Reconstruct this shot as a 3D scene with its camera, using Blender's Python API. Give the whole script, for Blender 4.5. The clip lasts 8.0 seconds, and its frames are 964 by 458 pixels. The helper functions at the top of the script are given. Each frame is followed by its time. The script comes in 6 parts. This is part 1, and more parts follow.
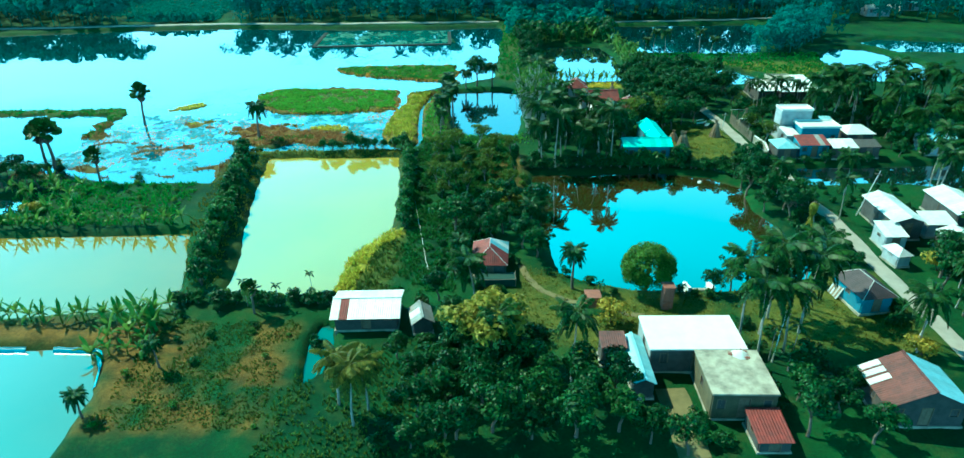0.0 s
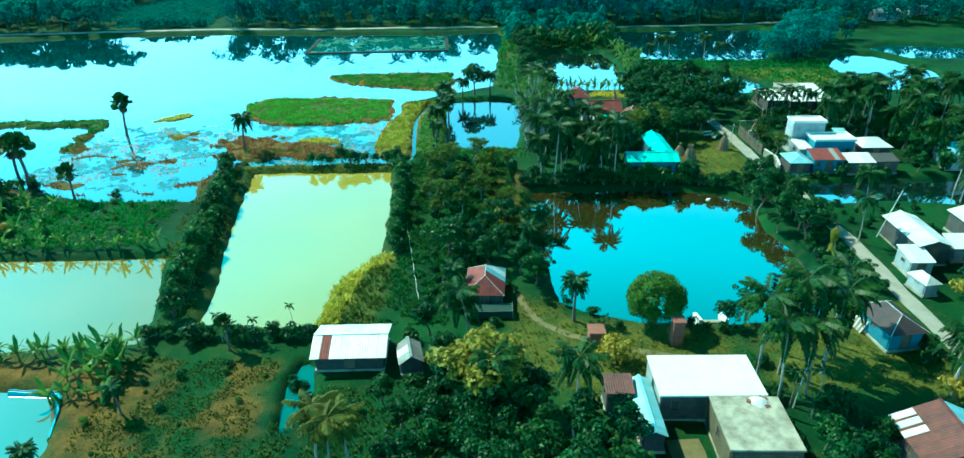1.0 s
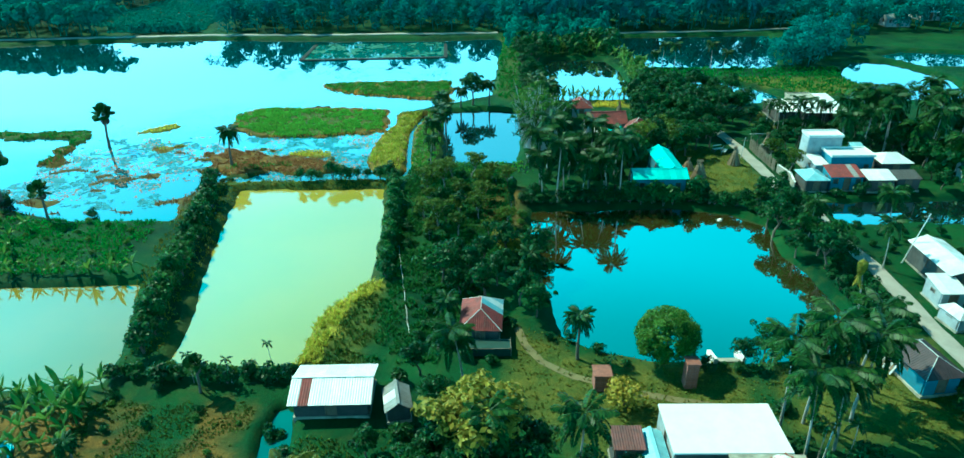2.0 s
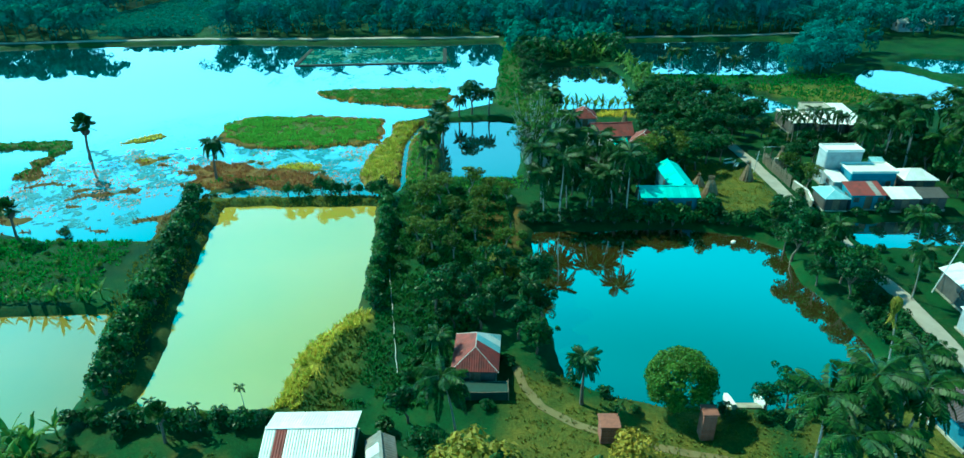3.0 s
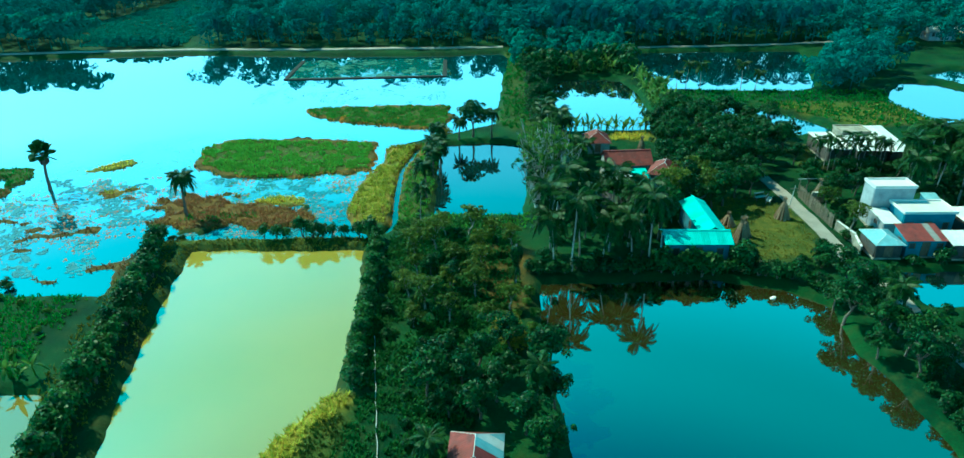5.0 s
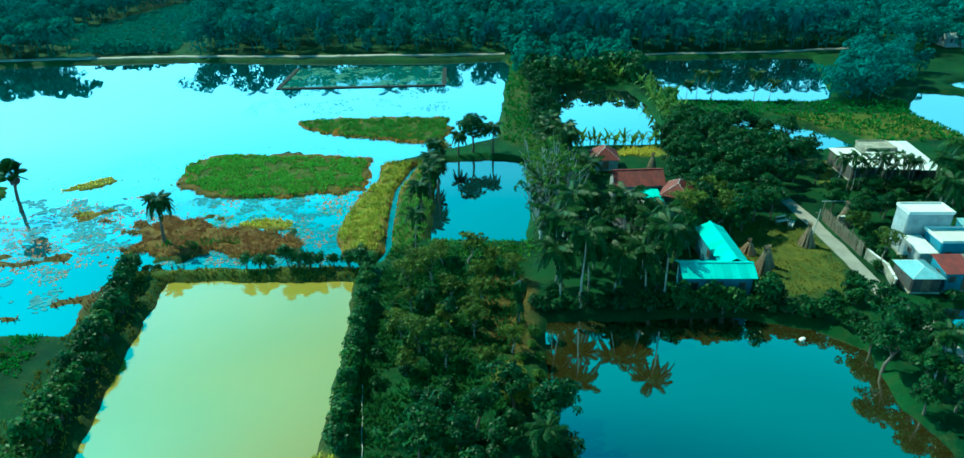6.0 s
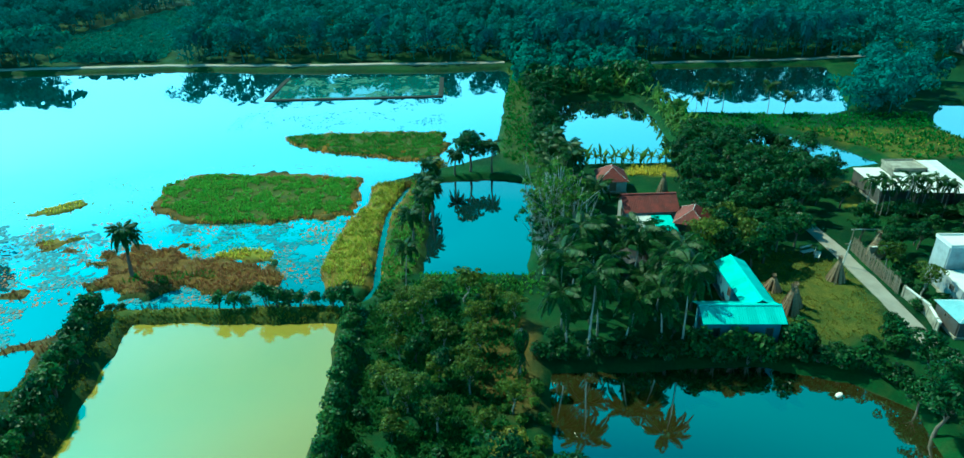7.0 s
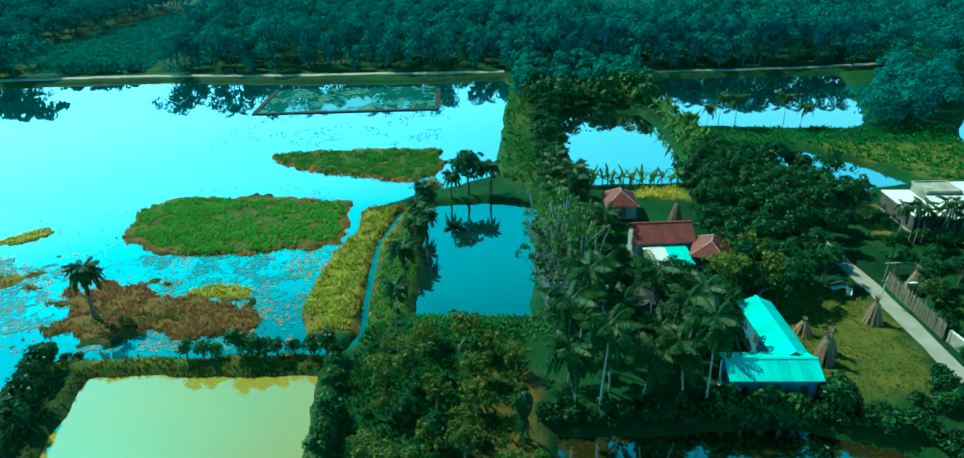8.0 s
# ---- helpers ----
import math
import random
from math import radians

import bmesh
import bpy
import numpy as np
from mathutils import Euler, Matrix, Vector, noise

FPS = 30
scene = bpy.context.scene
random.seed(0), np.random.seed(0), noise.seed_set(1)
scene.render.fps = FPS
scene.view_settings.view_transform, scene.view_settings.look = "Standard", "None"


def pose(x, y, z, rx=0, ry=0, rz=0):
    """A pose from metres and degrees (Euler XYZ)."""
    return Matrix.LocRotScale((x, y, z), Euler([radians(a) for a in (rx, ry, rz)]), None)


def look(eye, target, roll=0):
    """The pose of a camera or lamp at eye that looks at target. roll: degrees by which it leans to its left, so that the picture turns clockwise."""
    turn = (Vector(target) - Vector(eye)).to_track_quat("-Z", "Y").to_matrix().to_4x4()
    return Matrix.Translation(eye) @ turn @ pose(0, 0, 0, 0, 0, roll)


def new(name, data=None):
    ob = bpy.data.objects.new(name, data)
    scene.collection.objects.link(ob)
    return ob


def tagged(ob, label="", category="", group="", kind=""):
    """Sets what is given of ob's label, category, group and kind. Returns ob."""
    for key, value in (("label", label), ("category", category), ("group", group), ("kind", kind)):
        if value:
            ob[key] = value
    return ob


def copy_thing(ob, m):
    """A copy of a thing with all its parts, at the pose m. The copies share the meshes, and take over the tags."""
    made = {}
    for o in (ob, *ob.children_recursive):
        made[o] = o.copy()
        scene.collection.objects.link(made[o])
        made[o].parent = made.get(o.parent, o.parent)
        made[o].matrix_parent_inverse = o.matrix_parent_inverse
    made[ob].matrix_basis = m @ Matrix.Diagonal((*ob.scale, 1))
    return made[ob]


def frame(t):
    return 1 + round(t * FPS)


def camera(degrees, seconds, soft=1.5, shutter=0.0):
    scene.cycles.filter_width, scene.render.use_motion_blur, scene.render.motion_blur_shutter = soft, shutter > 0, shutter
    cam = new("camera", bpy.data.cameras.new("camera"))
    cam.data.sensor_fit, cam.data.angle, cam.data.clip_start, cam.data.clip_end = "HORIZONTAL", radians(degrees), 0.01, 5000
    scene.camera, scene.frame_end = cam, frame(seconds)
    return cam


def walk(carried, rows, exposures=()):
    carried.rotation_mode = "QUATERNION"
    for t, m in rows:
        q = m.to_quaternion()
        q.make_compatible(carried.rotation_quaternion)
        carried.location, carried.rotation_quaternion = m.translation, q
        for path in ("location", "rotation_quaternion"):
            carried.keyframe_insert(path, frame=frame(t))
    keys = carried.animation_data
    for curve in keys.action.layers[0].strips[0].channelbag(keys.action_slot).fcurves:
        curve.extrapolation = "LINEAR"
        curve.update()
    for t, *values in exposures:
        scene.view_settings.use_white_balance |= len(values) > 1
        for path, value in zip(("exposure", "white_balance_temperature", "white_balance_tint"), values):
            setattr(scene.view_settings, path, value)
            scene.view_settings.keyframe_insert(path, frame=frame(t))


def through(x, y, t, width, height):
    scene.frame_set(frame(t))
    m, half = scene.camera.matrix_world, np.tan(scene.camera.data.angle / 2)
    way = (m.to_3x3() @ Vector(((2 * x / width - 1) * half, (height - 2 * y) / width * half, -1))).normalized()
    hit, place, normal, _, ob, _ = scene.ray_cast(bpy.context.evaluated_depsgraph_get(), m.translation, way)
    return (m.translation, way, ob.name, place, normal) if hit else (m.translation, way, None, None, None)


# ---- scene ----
cam = camera(70.7, 8.0)
PATH = [
    (0, (0.385, -0.057, 37.029), (0.373, 1.72, 36.112), -0.5),
    (0.5, (0.679, 2.565, 36.953), (0.665, 4.344, 36.038), -0.5),
    (1, (0.952, 5.5, 36.83), (0.938, 7.28, 35.918), -0.6),
    (1.5, (1.171, 8.282, 36.746), (1.155, 10.064, 35.838), -0.6),
    (3, (1.955, 16.773, 36.38), (1.93, 18.557, 35.477), -0.5),
    (3.5, (2.063, 19.66, 36.369), (2.034, 21.446, 35.467), -0.5),
    (4, (2.075, 22.427, 36.437), (2.043, 24.212, 35.536), -0.5),
    (4.5, (2.124, 25.277, 36.485), (2.09, 27.061, 35.583), -0.6),
    (6, (2.172, 34.952, 36.411), (2.131, 36.738, 35.512), -0.7),
    (6.5, (2.262, 38.738, 36.286), (2.222, 40.526, 35.39), -0.8),
    (7, (2.391, 42.395, 36.207), (2.348, 44.184, 35.314), -0.8),
    (7.5, (2.437, 46.056, 36.235), (2.393, 47.846, 35.343), -0.9),
    (8, (2.507, 49.78, 36.164), (2.463, 51.571, 35.276), -1.0),
]
walk(cam, [(t, look(eye, target, roll)) for t, eye, target, roll in PATH], exposures=[(0, 0.66, 4100, 5), (3, 0.44, 4100, 5), (8, 0.22, 4120, 5)])

# ---- world and sun ----
SUN_ELEVATION, SUN_AZIMUTH = 47.0, -55.0          # degrees; azimuth clockwise from +y
world = bpy.data.worlds.new("sky")
scene.world = world
world.use_nodes = True
wn, wl = world.node_tree.nodes, world.node_tree.links
sky = wn.new("ShaderNodeTexSky")
sky.sky_type = "NISHITA"
sky.sun_disc = False
sky.sun_elevation, sky.sun_rotation = radians(SUN_ELEVATION), radians(SUN_AZIMUTH)
sky.air_density, sky.dust_density, sky.ozone_density = 1.0, 1.4, 1.0
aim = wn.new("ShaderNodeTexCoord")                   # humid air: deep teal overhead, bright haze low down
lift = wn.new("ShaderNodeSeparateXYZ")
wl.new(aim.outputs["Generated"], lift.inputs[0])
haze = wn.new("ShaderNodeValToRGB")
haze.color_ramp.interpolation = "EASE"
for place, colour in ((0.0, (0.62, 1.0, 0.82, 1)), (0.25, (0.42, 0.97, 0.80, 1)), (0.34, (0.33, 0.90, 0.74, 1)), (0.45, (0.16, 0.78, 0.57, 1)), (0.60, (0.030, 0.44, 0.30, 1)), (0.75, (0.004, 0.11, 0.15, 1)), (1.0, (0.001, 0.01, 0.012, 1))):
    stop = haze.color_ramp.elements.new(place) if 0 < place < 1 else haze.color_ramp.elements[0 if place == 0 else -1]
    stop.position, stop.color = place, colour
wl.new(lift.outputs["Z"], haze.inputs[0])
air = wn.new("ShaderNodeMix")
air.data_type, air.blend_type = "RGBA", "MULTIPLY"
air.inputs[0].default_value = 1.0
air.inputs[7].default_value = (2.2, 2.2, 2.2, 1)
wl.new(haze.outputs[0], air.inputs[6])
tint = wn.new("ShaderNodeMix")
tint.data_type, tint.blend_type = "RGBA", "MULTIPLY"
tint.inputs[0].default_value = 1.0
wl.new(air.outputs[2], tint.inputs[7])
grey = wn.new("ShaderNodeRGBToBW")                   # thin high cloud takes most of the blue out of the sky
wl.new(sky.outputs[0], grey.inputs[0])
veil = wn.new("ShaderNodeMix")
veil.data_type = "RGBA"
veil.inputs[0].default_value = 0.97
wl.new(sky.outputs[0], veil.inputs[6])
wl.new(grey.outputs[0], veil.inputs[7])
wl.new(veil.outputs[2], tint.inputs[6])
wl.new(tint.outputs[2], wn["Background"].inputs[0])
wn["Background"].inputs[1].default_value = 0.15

sun = new("sun", bpy.data.lights.new("sun", "SUN"))
sun.data.energy, sun.data.angle, sun.data.color = 5.0, radians(0.6), (1.0, 0.86, 0.34)
az, el = radians(SUN_AZIMUTH), radians(SUN_ELEVATION)
sun.matrix_world = look((math.sin(az) * math.cos(el) * 300, math.cos(az) * math.cos(el) * 300, math.sin(el) * 300), (0, 0, 0))


# ---- materials ----
def material(name):
    m = bpy.data.materials.new(name)
    m.use_nodes = True
    return m, m.node_tree.nodes, m.node_tree.links, m.node_tree.nodes["Principled BSDF"]


def mix(nodes, links, fac, a, b, blend="MIX"):
    n = nodes.new("ShaderNodeMix")
    n.data_type, n.blend_type = "RGBA", blend
    for slot, v in ((0, fac), (6, a), (7, b)):
        if hasattr(v, "links"):
            links.new(v, n.inputs[slot])
        else:
            n.inputs[slot].default_value = v if slot == 0 else (*v, 1)
    return n.outputs[2]


def noise_tex(nodes, links, scale, detail=4, rough=0.6, object_space=True):
    co = nodes.new("ShaderNodeTexCoord")
    n = nodes.new("ShaderNodeTexNoise")
    n.inputs["Scale"].default_value, n.inputs["Detail"].default_value, n.inputs["Roughness"].default_value = scale, detail, rough
    links.new(co.outputs["Object"], n.inputs["Vector"])
    return n.outputs["Fac"]


def ramp(nodes, links, fac, lo, hi):
    n = nodes.new("ShaderNodeMapRange")
    n.inputs["From Min"].default_value, n.inputs["From Max"].default_value = lo, hi
    links.new(fac, n.inputs["Value"])
    return n.outputs["Result"]


def times(nodes, links, a, b):
    n = nodes.new("ShaderNodeMath")
    n.operation = "MULTIPLY"
    for slot, v in ((0, a), (1, b)):
        if hasattr(v, "links"):
            links.new(v, n.inputs[slot])
        else:
            n.inputs[slot].default_value = v
    return n.outputs[0]


def bump(nodes, links, shader, height, strength, distance):
    b = nodes.new("ShaderNodeBump")
    b.inputs["Strength"].default_value, b.inputs["Distance"].default_value = strength, distance
    links.new(height, b.inputs["Height"])
    links.new(b.outputs[0], shader.inputs["Normal"])


def foliage(name, dark, light, roughness=0.5, through=0.25, shine=0.14):
    """Leaves: colour varies from plant to plant and from leaf to leaf; some light passes through them."""
    m, n, l, p = material(name)
    info, geo = n.new("ShaderNodeObjectInfo"), n.new("ShaderNodeNewGeometry")
    c = mix(n, l, geo.outputs["Random Per Island"], dark, light)
    tone = mix(n, l, info.outputs["Random"], (0.58, 0.70, 0.85), (1.55, 1.32, 0.95))
    c = mix(n, l, 1.0, c, tone, "MULTIPLY")
    patch = ramp(n, l, noise_tex(n, l, 0.6, 3), 0.35, 0.7)
    c = mix(n, l, times(n, l, patch, 0.35), c, tuple(v * 1.6 for v in light))
    l.new(c, p.inputs["Base Color"])
    p.inputs["Roughness"].default_value, p.inputs["Specular IOR Level"].default_value = roughness, shine
    t = n.new("ShaderNodeBsdfTranslucent")
    l.new(c, t.inputs["Color"])
    s = n.new("ShaderNodeMixShader")
    s.inputs[0].default_value = through
    l.new(p.outputs[0], s.inputs[1])
    l.new(t.outputs[0], s.inputs[2])
    l.new(s.outputs[0], n["Material Output"].inputs["Surface"])
    return m


def plain(name, colour, second=None, scale=3.0, roughness=0.7, metal=0.0, relief=0.3, depth=0.02, fine=25.0):
    """A weathered surface: two tones mixed by stains, with fine grain in the relief."""
    m, n, l, p = material(name)
    second = second or tuple(v * 0.7 for v in colour)
    info = n.new("ShaderNodeObjectInfo")
    stain = ramp(n, l, noise_tex(n, l, scale, 6, 0.65), 0.38, 0.68)
    c = mix(n, l, stain, colour, second)
    grain = noise_tex(n, l, fine, 4)
    c = mix(n, l, 1.0, c, mix(n, l, grain, (0.85, 0.85, 0.85), (1.12, 1.12, 1.12)), "MULTIPLY")
    c = mix(n, l, 1.0, c, mix(n, l, info.outputs["Random"], (0.86, 0.86, 0.86), (1.1, 1.1, 1.1)), "MULTIPLY")
    l.new(c, p.inputs["Base Color"])
    p.inputs["Roughness"].default_value, p.inputs["Metallic"].default_value = roughness, metal
    bump(n, l, p, grain, relief, depth)
    return m


def water_material(name, silt, second, ripple=0.06, gloss=4.2):
    """Still silty water: murky below, mirror-like above, with faint ripples."""
    m, n, l, p = material(name)
    cloud = ramp(n, l, noise_tex(n, l, 0.09, 5, 0.55), 0.35, 0.68)
    l.new(mix(n, l, cloud, silt, second), p.inputs["Base Color"])
    p.inputs["Roughness"].default_value, p.inputs["IOR"].default_value = 0.02, gloss
    bump(n, l, p, noise_tex(n, l, 1.7, 3), ripple, 0.02)
    return m


def flood_material():
    """Flood water: bluer and duller near by, darker and more mirror-like with growing y, blended by noise."""
    m, n, l, p = material("flood_water")
    co, axes = n.new("ShaderNodeTexCoord"), n.new("ShaderNodeSeparateXYZ")
    l.new(co.outputs["Object"], axes.inputs[0])
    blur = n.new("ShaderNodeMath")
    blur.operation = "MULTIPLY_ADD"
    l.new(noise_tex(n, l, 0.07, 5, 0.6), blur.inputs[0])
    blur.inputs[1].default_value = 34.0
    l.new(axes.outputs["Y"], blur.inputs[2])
    far_mix = ramp(n, l, blur.outputs[0], 116.0, 152.0)
    l.new(mix(n, l, far_mix, (0.030, 0.095, 0.130), (0.012, 0.050, 0.055)), p.inputs["Base Color"])
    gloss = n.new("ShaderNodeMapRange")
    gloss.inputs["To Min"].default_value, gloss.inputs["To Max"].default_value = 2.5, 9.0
    l.new(far_mix, gloss.inputs["Value"])
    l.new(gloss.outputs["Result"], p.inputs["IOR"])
    p.inputs["Roughness"].default_value = 0.03
    bump(n, l, p, noise_tex(n, l, 1.7, 3), 0.05, 0.02)
    return m


def ground_material():
    m, n, l, p = material("ground_cover")
    a = n.new("ShaderNodeAttribute")
    a.attribute_name = "cover"
    split = n.new("ShaderNodeSeparateColor")
    l.new(a.outputs["Color"], split.inputs[0])
    big, mid, fine = noise_tex(n, l, 0.12, 5), noise_tex(n, l, 0.7, 6, 0.7), noise_tex(n, l, 5.0, 5, 0.75)
    c = mix(n, l, ramp(n, l, big, 0.35, 0.65), (0.005, 0.034, 0.010), (0.018, 0.075, 0.013))
    c = mix(n, l, times(n, l, ramp(n, l, mid, 0.5, 0.72), 0.6), c, (0.048, 0.070, 0.014))
    c = mix(n, l, split.outputs[2], c, mix(n, l, ramp(n, l, mid, 0.35, 0.7), (0.050, 0.090, 0.010), (0.150, 0.150, 0.012)))
    c = mix(n, l, split.outputs[0], c, mix(n, l, ramp(n, l, mid, 0.35, 0.65), (0.14, 0.17, 0.008), (0.42, 0.34, 0.012)))
    c = mix(n, l, split.outputs[1], c, mix(n, l, ramp(n, l, mid, 0.35, 0.65), (0.085, 0.052, 0.007), (0.22, 0.125, 0.018)))
    c = mix(n, l, 1.0, c, mix(n, l, ramp(n, l, fine, 0.3, 0.7), (0.55, 0.6, 0.55), (1.35, 1.3, 1.2)), "MULTIPLY")
    l.new(c, p.inputs["Base Color"])
    p.inputs["Roughness"].default_value, p.inputs["Specular IOR Level"].default_value = 0.9, 0.15
    bump(n, l, p, fine, 0.9, 0.12)
    return m


GROUND = ground_material()
WATER_SILT = water_material("silty_yellow_water", (0.40, 0.325, 0.020), (0.35, 0.31, 0.024), 0.06, 2.8)
WATER_OLIVE = water_material("olive_water", (0.24, 0.17, 0.012), (0.20, 0.16, 0.016), 0.06, 2.0)
WATER_PALE = water_material("pale_teal_water", (0.14, 0.135, 0.08), (0.12, 0.125, 0.08), 0.06, 2.3)
WATER_BROWN = water_material("brown_green_water", (0.068, 0.050, 0.006), (0.045, 0.055, 0.012), 0.05, 10.0)
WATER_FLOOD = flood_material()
WATER_BRIGHT = water_material("open_water", (0.015, 0.060, 0.062), (0.010, 0.045, 0.055), 0.04, 9.0)
WATER_DARK = water_material("dark_water", (0.012, 0.030, 0.026), (0.008, 0.024, 0.022), 0.03, 10.0)
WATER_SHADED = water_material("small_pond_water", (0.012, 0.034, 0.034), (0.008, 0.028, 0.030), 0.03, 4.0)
WATER_WEED = water_material("weedy_water", (0.04, 0.13, 0.11), (0.02, 0.09, 0.09), 0.05, 1.8)
LEAF = foliage("leaf_dark", (0.003, 0.015, 0.012), (0.036, 0.115, 0.022), 0.42, 0.28)
LEAF_HEDGE = foliage("leaf_hedge", (0.006, 0.030, 0.014), (0.060, 0.165, 0.028), 0.42, 0.3)
LEAF_LIGHT = foliage("leaf_light", (0.018, 0.060, 0.010), (0.12, 0.22, 0.018), 0.5, 0.35)
LEAF_OLIVE = foliage("leaf_olive", (0.014, 0.050, 0.010), (0.120, 0.172, 0.013), 0.5, 0.35)
LEAF_YELLOW = foliage("leaf_yellow", (0.10, 0.13, 0.012), (0.34, 0.29, 0.02))
LEAF_PALM = foliage("leaf_palm", (0.002, 0.013, 0.009), (0.040, 0.100, 0.013), 0.42, 0.18)
LEAF_YELLOWING = foliage("leaf_yellowing", (0.022, 0.048, 0.010), (0.15, 0.155, 0.014), 0.5, 0.2)
LEAF_BANANA = foliage("leaf_banana", (0.018, 0.070, 0.020), (0.15, 0.26, 0.030), 0.42, 0.32)
# far foliage: the haze of distance is mixed into this bluish leaf colour
LEAF_HAZED = foliage("leaf_hazed", (0.017, 0.110, 0.108), (0.032, 0.170, 0.156), 0.8, 0.25, 0.03)
GRASS = foliage("grass_green", (0.018, 0.11, 0.012), (0.085, 0.27, 0.022), 0.7, 0.4)
LEAF_BRIGHT = foliage("leaf_bright", (0.022, 0.085, 0.010), (0.17, 0.28, 0.018), 0.5, 0.35)
SCUM = foliage("pale_scum", (0.05, 0.20, 0.24), (0.10, 0.30, 0.34), 0.6, 0.05)
WEED_TEAL = foliage("weed_teal", (0.04, 0.13, 0.11), (0.08, 0.21, 0.17), 0.8, 0.1)
GRASS_LUSH = foliage("grass_lush", (0.045, 0.19, 0.012), (0.21, 0.42, 0.024), 0.7, 0.4)
REED_ORANGE = foliage("reed_orange", (0.36, 0.16, 0.020), (0.64, 0.36, 0.050), 0.8, 0.2)
GRASS_DEEP = foliage("grass_deep", (0.015, 0.072, 0.014), (0.068, 0.185, 0.022), 0.7, 0.35)
# grass of the distant field, with haze painted in as pale blue-green
GRASS_HAZED = foliage("grass_hazed", (0.04, 0.20, 0.14), (0.08, 0.28, 0.19), 0.7, 0.3)
GRASS_OLIVE = foliage("grass_olive", (0.075, 0.105, 0.010), (0.20, 0.205, 0.016), 0.7, 0.35)
GRASS_DRY = foliage("grass_yellow", (0.28, 0.33, 0.010), (0.66, 0.58, 0.020), 0.7, 0.4)
REED_BROWN = foliage("reed_brown", (0.20, 0.085, 0.030), (0.44, 0.20, 0.070), 0.8, 0.1)
BARK = plain("bark", (0.16, 0.13, 0.10), (0.09, 0.07, 0.05), 4.0, 0.9, 0, 0.6, 0.05)
BARK_GREY = plain("bark_grey", (0.46, 0.45, 0.42), (0.34, 0.33, 0.30), 3.0, 0.9, 0, 0.5, 0.04)
BARK_PALE = plain("bark_pale", (0.36, 0.33, 0.29), (0.22, 0.20, 0.17), 3.0, 0.9, 0, 0.5, 0.04)


# ---- the plan: waters, islands and cover, in metres ----
POND_A = [(-31.9, 95), (-12.6, 95), (-11.4, 85), (-11, 75), (-10.8, 71), (-13.2, 67.6), (-15, 63.5), (-15, 57.5), (-25.9, 58), (-26.9, 65), (-28.5, 73), (-30.4, 83)]
POND_B = [(-62, 69.7), (-46, 70.2), (-34.6, 70.6), (-33, 65), (-30.8, 59), (-30.7, 55), (-46, 53.5), (-62, 53)]
POND_C = [(-55, 48), (-38.5, 48.5), (-33.8, 48.3), (-31.7, 43), (-31.3, 38), (-31, 28), (-55, 28)]
POND_D = [(6.8, 88), (15, 88), (24.5, 88.8), (31, 86.5), (34.5, 83.5), (33.5, 76), (34.5, 72), (35, 65), (34.5, 61.5), (33, 59.5), (24, 57.5), (17, 57.8), (12, 59), (8, 61.5), (7.5, 68), (6.5, 78)]
LAKE = [(-140, 186), (-104, 193), (-71, 196), (-38, 193), (-11, 193), (3.6, 195), (5.5, 190), (4, 172), (2.9, 151), (2.3, 140), (-2, 136.5), (-8, 132.5), (-14.5, 128), (-14.4, 121),
        (-15.8, 117), (-16.3, 111.5), (-16.7, 105.7), (-15, 100.5), (-12.5, 98.4), (-23, 97.8), (-36, 97.4), (-39, 92), (-37, 85.5), (-48.7, 85.5), (-59, 88.5), (-75, 92), (-110, 92), (-160, 100), (-160, 186)]
POND_MID = [(-6, 129.5), (1, 130.5), (7.7, 129), (7.2, 118), (5.5, 104), (-5.4, 104), (-5.6, 113)]
POND_BANANA = [(13, 162), (16.4, 170), (28, 169.5), (30, 157), (29.5, 139.5), (28, 136.3), (13.5, 135.5), (13.6, 148)]
POND_FAR = [(33.8, 167), (36, 161), (48, 159.5), (61, 159), (66, 163), (76, 196), (55, 196.5), (34.7, 195), (33, 180)]
POND_RIGHT = [(75, 153), (84, 166), (91, 164), (96, 151), (93, 137), (85, 134), (77.5, 135)]
POND_RIGHT_FAR = [(92, 171), (101, 176), (125, 170), (140, 160), (115, 158), (97, 160)]
POND_LILY = [(39.5, 150.5), (49, 149.5), (56, 142), (58, 135.5), (50.5, 133), (47, 138.5), (42, 144)]
POND_VILLAGE = [(44.5, 90), (55, 90.2), (69, 91), (80, 90), (80, 82), (63, 82), (52.5, 84), (43.5, 83.5)]
POND_LEFT = [(-75, 81.5), (-60.2, 80.8), (-57.1, 77.2), (-59.6, 74.4), (-75, 74.2)]
DITCH = [(-14.8, 52.3), (-13.9, 51.6), (-13.2, 48.4), (-13.3, 44.9), (-14.8, 43.5), (-15.2, 46), (-15.5, 49.1)]
CANAL = [(-9.7, 127.7), (-11.25, 118.5), (-10.75, 109), (-10.05, 101.5), (-10.8, 98.5), (-13, 97.8), (-13, 98.2), (-10.4, 98.9), (-9.75, 101.5), (-10.45, 109), (-10.95, 118.5), (-9.4, 127.7)]

